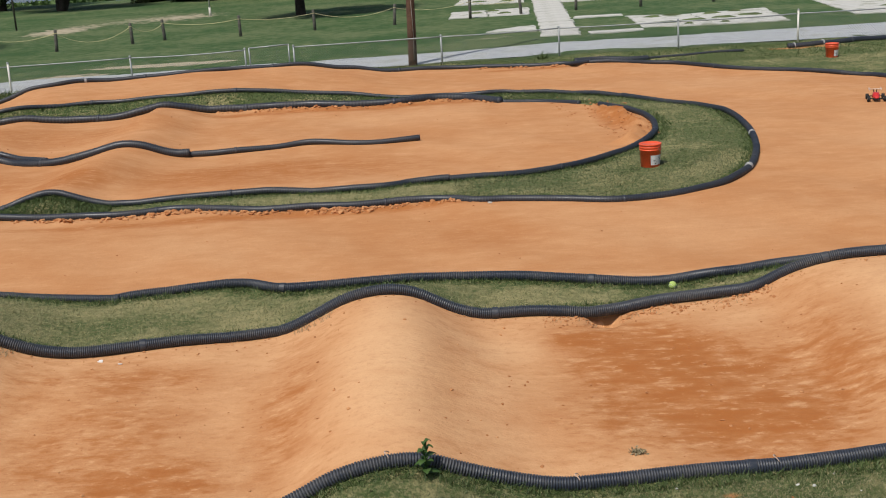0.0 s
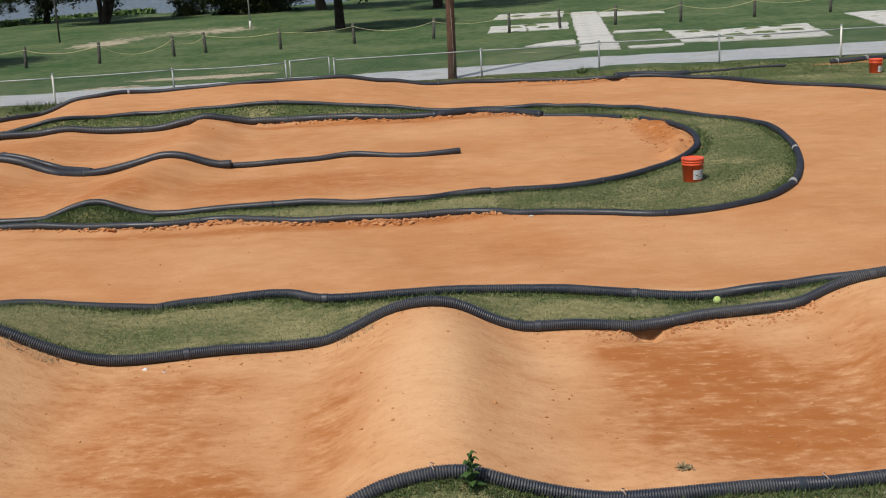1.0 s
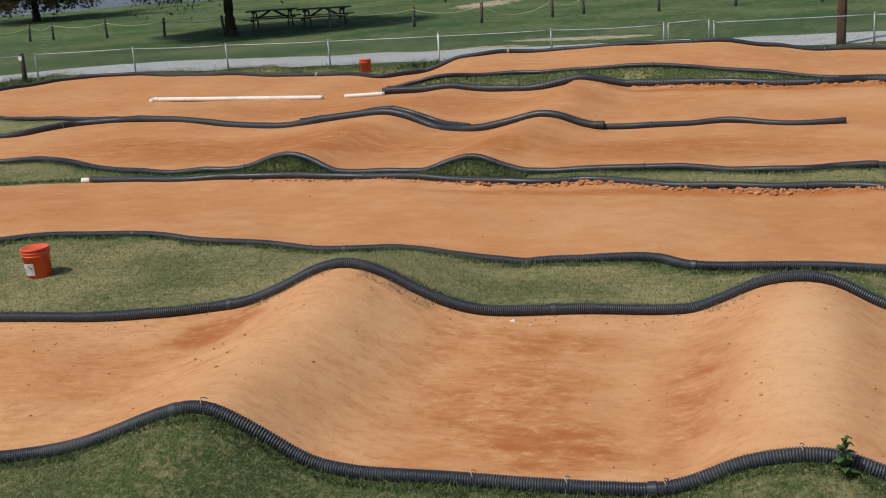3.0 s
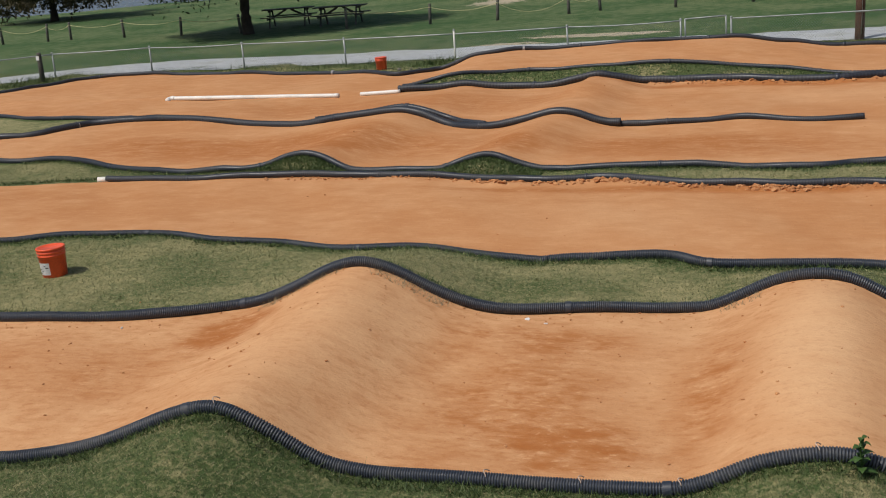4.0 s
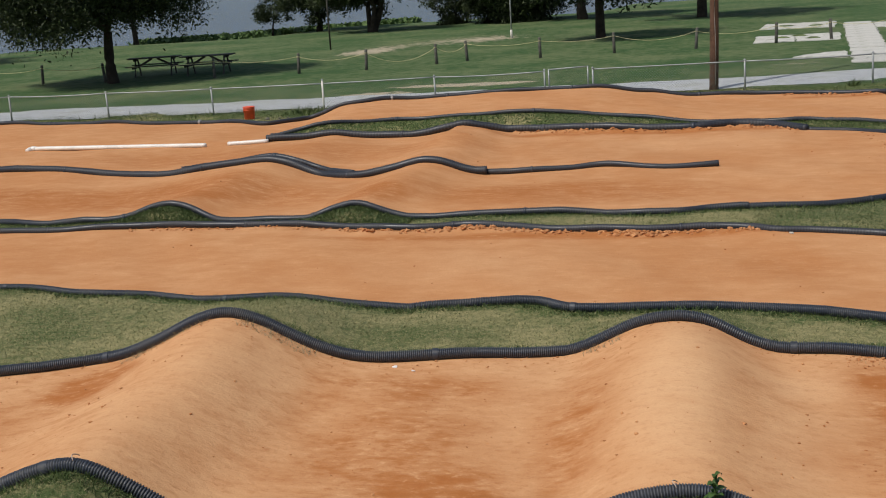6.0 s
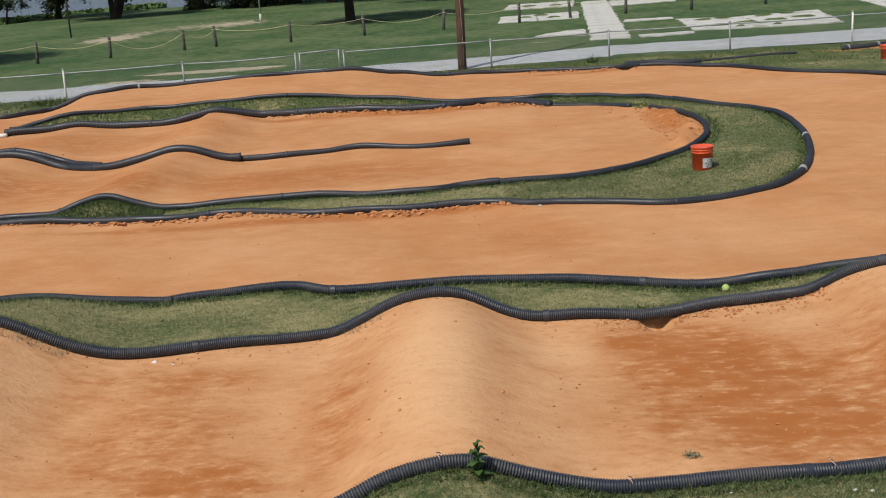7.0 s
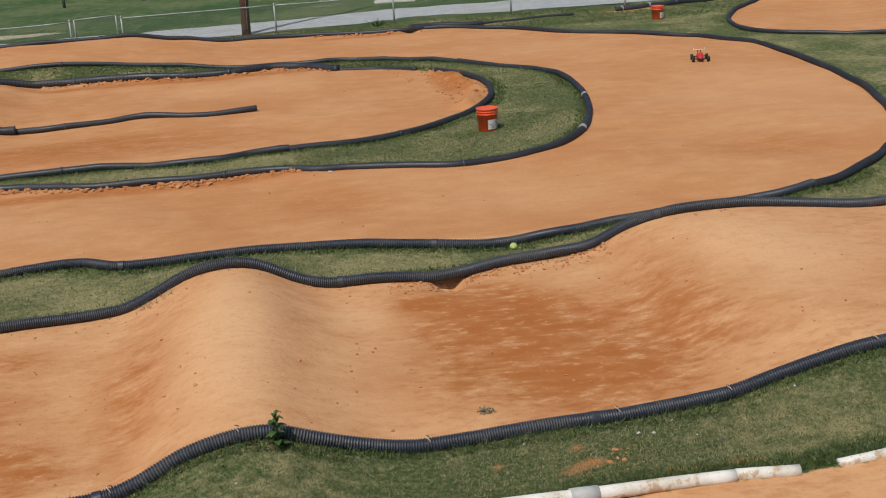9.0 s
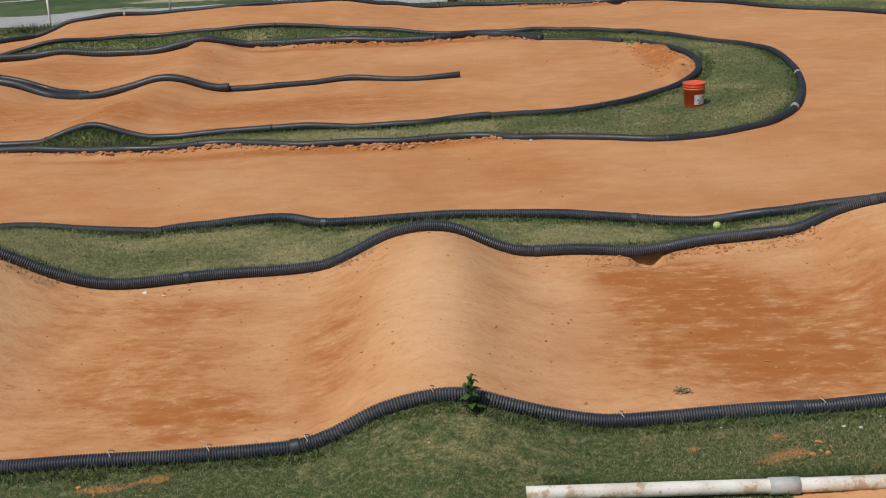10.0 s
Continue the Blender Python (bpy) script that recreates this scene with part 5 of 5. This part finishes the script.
for tx, ty, tz, tr, tt in ((-8.2, 28.27, 0.36, 0.066, 8), (9.0, 29.52, 0.06, 0.082, 4), (9.75, 29.62, 0.06, 0.082, 12), (4.82, 17.85, 0.05, 0.055, 75), (4.13, 15.43, 0.05, 0.055, 60),
                           (-15.28, 19.98, 0.05, 0.066, 58), (-13.2, 27.84, 0.05, 0.064, -8)):
    tape(tx, ty, height(tx, ty) + 0.045, tr, tt, "pale worn tape wound round a pipe joint")


# ---- the model racing buggy ----
def buggy(at, turn):
    x, y = at
    top = thing("toy_car", (x, y, height(x, y) + 0.002), "red and white radio-controlled racing buggy on the clay", "toy car", rz=turn)
    top.scale = (1.15, 1.15, 1.15)
    bm = bmesh.new()
    rows = [(-0.15, 0.035, 0.05, 0.075), (-0.08, 0.05, 0.05, 0.10), (-0.02, 0.055, 0.045, 0.125), (0.04, 0.05, 0.045, 0.115), (0.10, 0.035, 0.045, 0.085), (0.17, 0.022, 0.05, 0.065)]
    prev = None
    for px, w, z0, z1 in rows:
        ring = [bm.verts.new((px, a * w, z)) for a, z in ((-1, z0), (-1.05, (z0 + z1) / 2), (-0.6, z1), (0.6, z1), (1.05, (z0 + z1) / 2), (1, z0))]
        if prev:
            for k in range(6):
                bm.faces.new((prev[k], prev[(k + 1) % 6], ring[(k + 1) % 6], ring[k]))
        else:
            bm.faces.new(ring[::-1])
        prev = ring
    bm.faces.new(prev)
    part("body_shell", bm, RED, top, "glossy red shell", True)
    bm = bmesh.new()
    box(bm, (0.38, 0.085, 0.008), (0.0, 0, 0.042), bevel=0.003)
    part("chassis", bm, RUBBER, top)
    bm = bmesh.new()
    box(bm, (0.075, 0.17, 0.006), (-0.185, 0, 0.145), Matrix.Rotation(radians(-12), 4, "Y"))
    box(bm, (0.085, 0.004, 0.04), (-0.185, -0.086, 0.15))
    box(bm, (0.085, 0.004, 0.04), (-0.185, 0.086, 0.15))
    part("wing", bm, WHITEPL, top, "white rear wing")
    bm = bmesh.new()
    box(bm, (0.012, 0.012, 0.08), (-0.165, 0.02, 0.10))
    box(bm, (0.012, 0.012, 0.08), (-0.165, -0.02, 0.10))
    part("wing_mount", bm, RUBBER, top)
    for sx in (-0.135, 0.14):
        bm = bmesh.new()
        box(bm, (0.02, 0.2, 0.012), (sx, 0, 0.048))
        part("suspension_arm", bm, RUBBER, top)
        for sy in (-1, 1):
            turn_m = Matrix.Translation((sx, sy * 0.115, 0.043)) @ Matrix.Rotation(radians(90), 4, "X")
            bm = bmesh.new()
            lathe(bm, [(0.027, -0.02), (0.039, -0.022), (0.043, -0.012), (0.043, 0.012), (0.039, 0.022), (0.027, 0.02), (0.027, -0.02)], 18, turn_m)
            tyre = part("wheel", bm, RUBBER, top, "black knobbly tyre", True)
            bm = bmesh.new()
            lathe(bm, [(0, -0.016), (0.024, -0.019), (0.027, -0.017), (0.027, 0.017), (0.024, 0.019), (0, 0.016)], 18, turn_m)
            part("rim", bm, WHITEPL, tyre, "white dish rim", True)


buggy((7.68, 20.45), -105)


# ---- crumbs of clay along the edges ----
def clods():
    rng = np.random.RandomState(17)
    bm = bmesh.new()
    bmesh.ops.create_icosphere(bm, subdivisions=1, radius=1.0)
    ball_v = np.array([v.co[:] for v in bm.verts])
    ball_f = np.array([[v.index for v in f.verts] for f in bm.faces])
    bm.free()
    at, size = [], []

    def scatter(n, x0, x1, y0, y1, lo, hi):
        at.append(np.column_stack([rng.uniform(x0, x1, n), rng.uniform(y0, y1, n)]))
        size.append(lo + (hi - lo) * rng.uniform(0, 1, n) ** 3)

    def along(n, line, x0, x1, off0, off1, lo, hi):
        q = smooth_line(flat(line), 0.1)
        q = q[(q[:, 0] > x0) & (q[:, 0] < x1)]
        off = off0 + (off1 - off0) * (1 - rng.uniform(0, 1, n) ** 1.7)
        at.append(q[rng.randint(0, len(q), n)] + np.column_stack([rng.uniform(-0.1, 0.1, n), off]))
        size.append(lo + (hi - lo) * rng.uniform(0, 1, n) ** 2.5)

    along(700, ISLAND_OUT[:18], -5.2, 0.2, -0.26, 0.0, 0.006, 0.04)
    along(260, ISLAND_OUT[:18], -8.5, -4.8, -0.2, 0.0, 0.005, 0.03)
    along(130, ISLAND_OUT[:18], -1.6, -0.9, -0.3, 0.04, 0.01, 0.055)
    along(60, ISLAND_OUT[:18], -3.6, -3.2, -0.26, 0.03, 0.01, 0.05)
    along(450, HAIRPIN_BACK, -4.4, 1.2, -0.36, -0.05, 0.008, 0.045)
    scatter(320, 2.75, 3.6, 18.4, 22.0, 0.005, 0.028)
    scatter(70, 2.2, 3.4, 20.6, 22.7, 0.006, 0.03)
    along(110, HAIRPIN_BEND[7:], 2.3, 3.4, -0.2, 0.1, 0.02, 0.065)
    along(420, FRONT_EDGE, -8, 4, -0.30, -0.05, 0.003, 0.014)
    along(320, FRONT_EDGE, 0.9, 2.9, -0.34, -0.04, 0.004, 0.020)
    along(90, FAR_EDGE, 1.0, 6.0, -0.4, -0.1, 0.01, 0.05)
    along(160, NEAR_EDGE, -7.5, 4, 0.05, 0.14, 0.003, 0.010)
    along(200, MIDDLE_EDGE, -9, 5, 0.05, 0.22, 0.004, 0.014)
    scatter(620, -7.5, 4.5, 6.7, 9.6, 0.003, 0.014)
    scatter(110, -8, 8, 11.4, 14.2, 0.005, 0.016)
    scatter(80, -9, 3, 16.2, 23.4, 0.008, 0.02)
    scatter(40, 1.5, 2.0, 5.95, 6.25, 0.005, 0.02)
    scatter(30, -2.45, -1.9, 5.83, 6.05, 0.004, 0.016)
    at, size = np.vstack(at), np.concatenate(size)
    n = len(at)
    z = np.array([height(x, y) for x, y in at]) + size * 0.3
    stretch = rng.uniform(0.7, 1.4, (n, 1, 3)) * np.array([1, 1, 0.65])
    v = ball_v[None] * rng.uniform(0.6, 1.25, (n, len(ball_v), 1)) * stretch * size[:, None, None] + np.column_stack([at, z])[:, None]
    f = (ball_f[None] + np.arange(n)[:, None, None] * len(ball_v)).reshape(-1, 3)
    me = raw_mesh("clay_crumbs", v.reshape(-1, 3), f.tolist(), CLOD, False)
    tagged(new("clay_crumbs", me), "scattered crumbs and clods of orange clay", "clods", kind="stuff")


clods()


# ---- blades of grass on the verges ----
def blades(name, label, material, seed, plots, low, high, wide, keep_from, keep_to):
    """Bent single blades sown on plots (count, x0, x1, y0, y1) where the turf lies between two distances from the clay."""
    rng = np.random.RandomState(seed)
    p = np.vstack([np.column_stack([rng.uniform(x0, x1, n), rng.uniform(y0, y1, n)]) for n, x0, x1, y0, y1 in plots])
    i = np.clip(np.searchsorted(XS, p[:, 0]) - 1, 0, len(XS) - 2)
    j = np.clip(np.searchsorted(YS, p[:, 1]) - 1, 0, len(YS) - 2)
    keep = (SIDE[j, i] < -keep_from) & (SIDE[j, i] > -keep_to)
    p, i, j = p[keep], i[keep], j[keep]
    n = len(p)
    h = rng.uniform(low, high, n) * (1 + p[:, 1] / 60)
    w = rng.uniform(0.6, 1.2, n) * wide * (1 + p[:, 1] / 14)
    a = rng.uniform(0, 6.283, n)
    u, v = (p[:, 0] - XS[i]) / (XS[i + 1] - XS[i]), (p[:, 1] - YS[j]) / (YS[j + 1] - YS[j])
    z = (GZ[j, i] * (1 - u) + GZ[j, i + 1] * u) * (1 - v) + (GZ[j + 1, i] * (1 - u) + GZ[j + 1, i + 1] * u) * v
    base = np.column_stack([p, z - 0.003])
    dx = np.column_stack([np.cos(a) * w, np.sin(a) * w, np.zeros(n)])
    tip = base + np.column_stack([rng.normal(0, 0.8, (n, 2)) * h[:, None], h])
    v = np.stack([base - dx, base + dx, tip], 1).reshape(-1, 3)
    f = np.arange(n * 3).reshape(-1, 3).tolist()
    tagged(new(name, raw_mesh(name, v, f, material, False)), label, "grass", kind="stuff")


blades("grass", "short mown straw-green grass between the lanes", BLADE, 31,
       [(120000, -10.5, 6.5, 8.7, 12.2), (60000, -14, 0.5, 13.9, 17.0)], 0.007, 0.024, 0.0027, 0.05, 3)
blades("island_grass", "short mown green grass inside and beside the wide turn", BLADE_ISLE, 40,
       [(40000, 0.2, 5.2, 13.9, 17.0), (55000, -1, 5.2, 17, 24.6), (35000, 5, 13, 10, 29)], 0.007, 0.024, 0.0028, 0.05, 3)
blades("front_grass", "short green grass on the near verge", BLADE_GREEN, 32, [(260000, -7.5, 5.5, 4.9, 6.8)], 0.006, 0.022, 0.0019, 0.05, 3)
blades("straw_grass", "sparse dry straw blades in the near verge", BLADE_STRAW, 39, [(45000, -7.5, 5.5, 4.9, 6.8), (30000, 0.8, 5.5, 5.6, 6.8)], 0.006, 0.02, 0.0021, 0.12, 3)
blades("back_grass", "rough grass on the far bank and by the fence", BLADE_LONG, 33, [(40000, -10.5, 5, 23.4, 25.3), (40000, -24, 13, 27.5, 30.8)], 0.01, 0.035, 0.003, 0.05, 3)
blades("long_grass", "longer dark green grass left uncut along the pipes", BLADE_LONG, 34,
       [(90000, -7.5, 5.5, 5.6, 6.8), (190000, -10.5, 6.5, 8.7, 12.2), (120000, -14, 5.2, 13.9, 17.0), (50000, -1, 5.2, 17, 24.6), (30000, -10.5, 5, 23.4, 25.3), (30000, 5, 12, 11, 29)],
       0.012, 0.055, 0.0030, 0.045, 0.20)
blades("tall_weeds", "tall unmown grass and weeds along the fence foot", BLADE_LONG, 35,
       [(700, -24.0, -22.0, 27.2, 29.0), (420, -11.4, -9.8, 28.9, 29.9), (160, -18, -12, 29.0, 29.7), (80, 2.75, 3.0, 30.45, 30.7)], 0.05, 0.17, 0.003, 0.03, 3)
blades("dry_weeds", "sparse dry weeds rooted in the clay under the pipe", DRYWEED, 36,
       [(900, -5.4, -4.6, 8.95, 9.4), (700, -4.3, -3.6, 9.0, 9.45), (300, -1.35, -1.0, 9.4, 9.85), (500, 0.9, 2.9, 9.45, 10.2)], 0.01, 0.045, 0.0022, -0.24, -0.05)
blades("edge_grass", "grass growing over the white pipe at the turf edge", BLADE_LONG, 37, [(4200, 0.2, 3.6, 5.74, 5.83), (2600, 2.45, 3.9, 5.64, 5.76)], 0.015, 0.05, 0.0022, -0.05, 3)
# long grass; its dark blade colour also stands for shade below the arches
blades("mound_grass", "longer grass on the small mounds, coloured dark for shade under the pipe arches", BLADE_LONG, 38, [(4000, -8.9, -7.4, 15.3, 15.85), (4000, -6.1, -4.4, 15.25, 15.85)], 0.02, 0.055, 0.003, 0.03, 3)
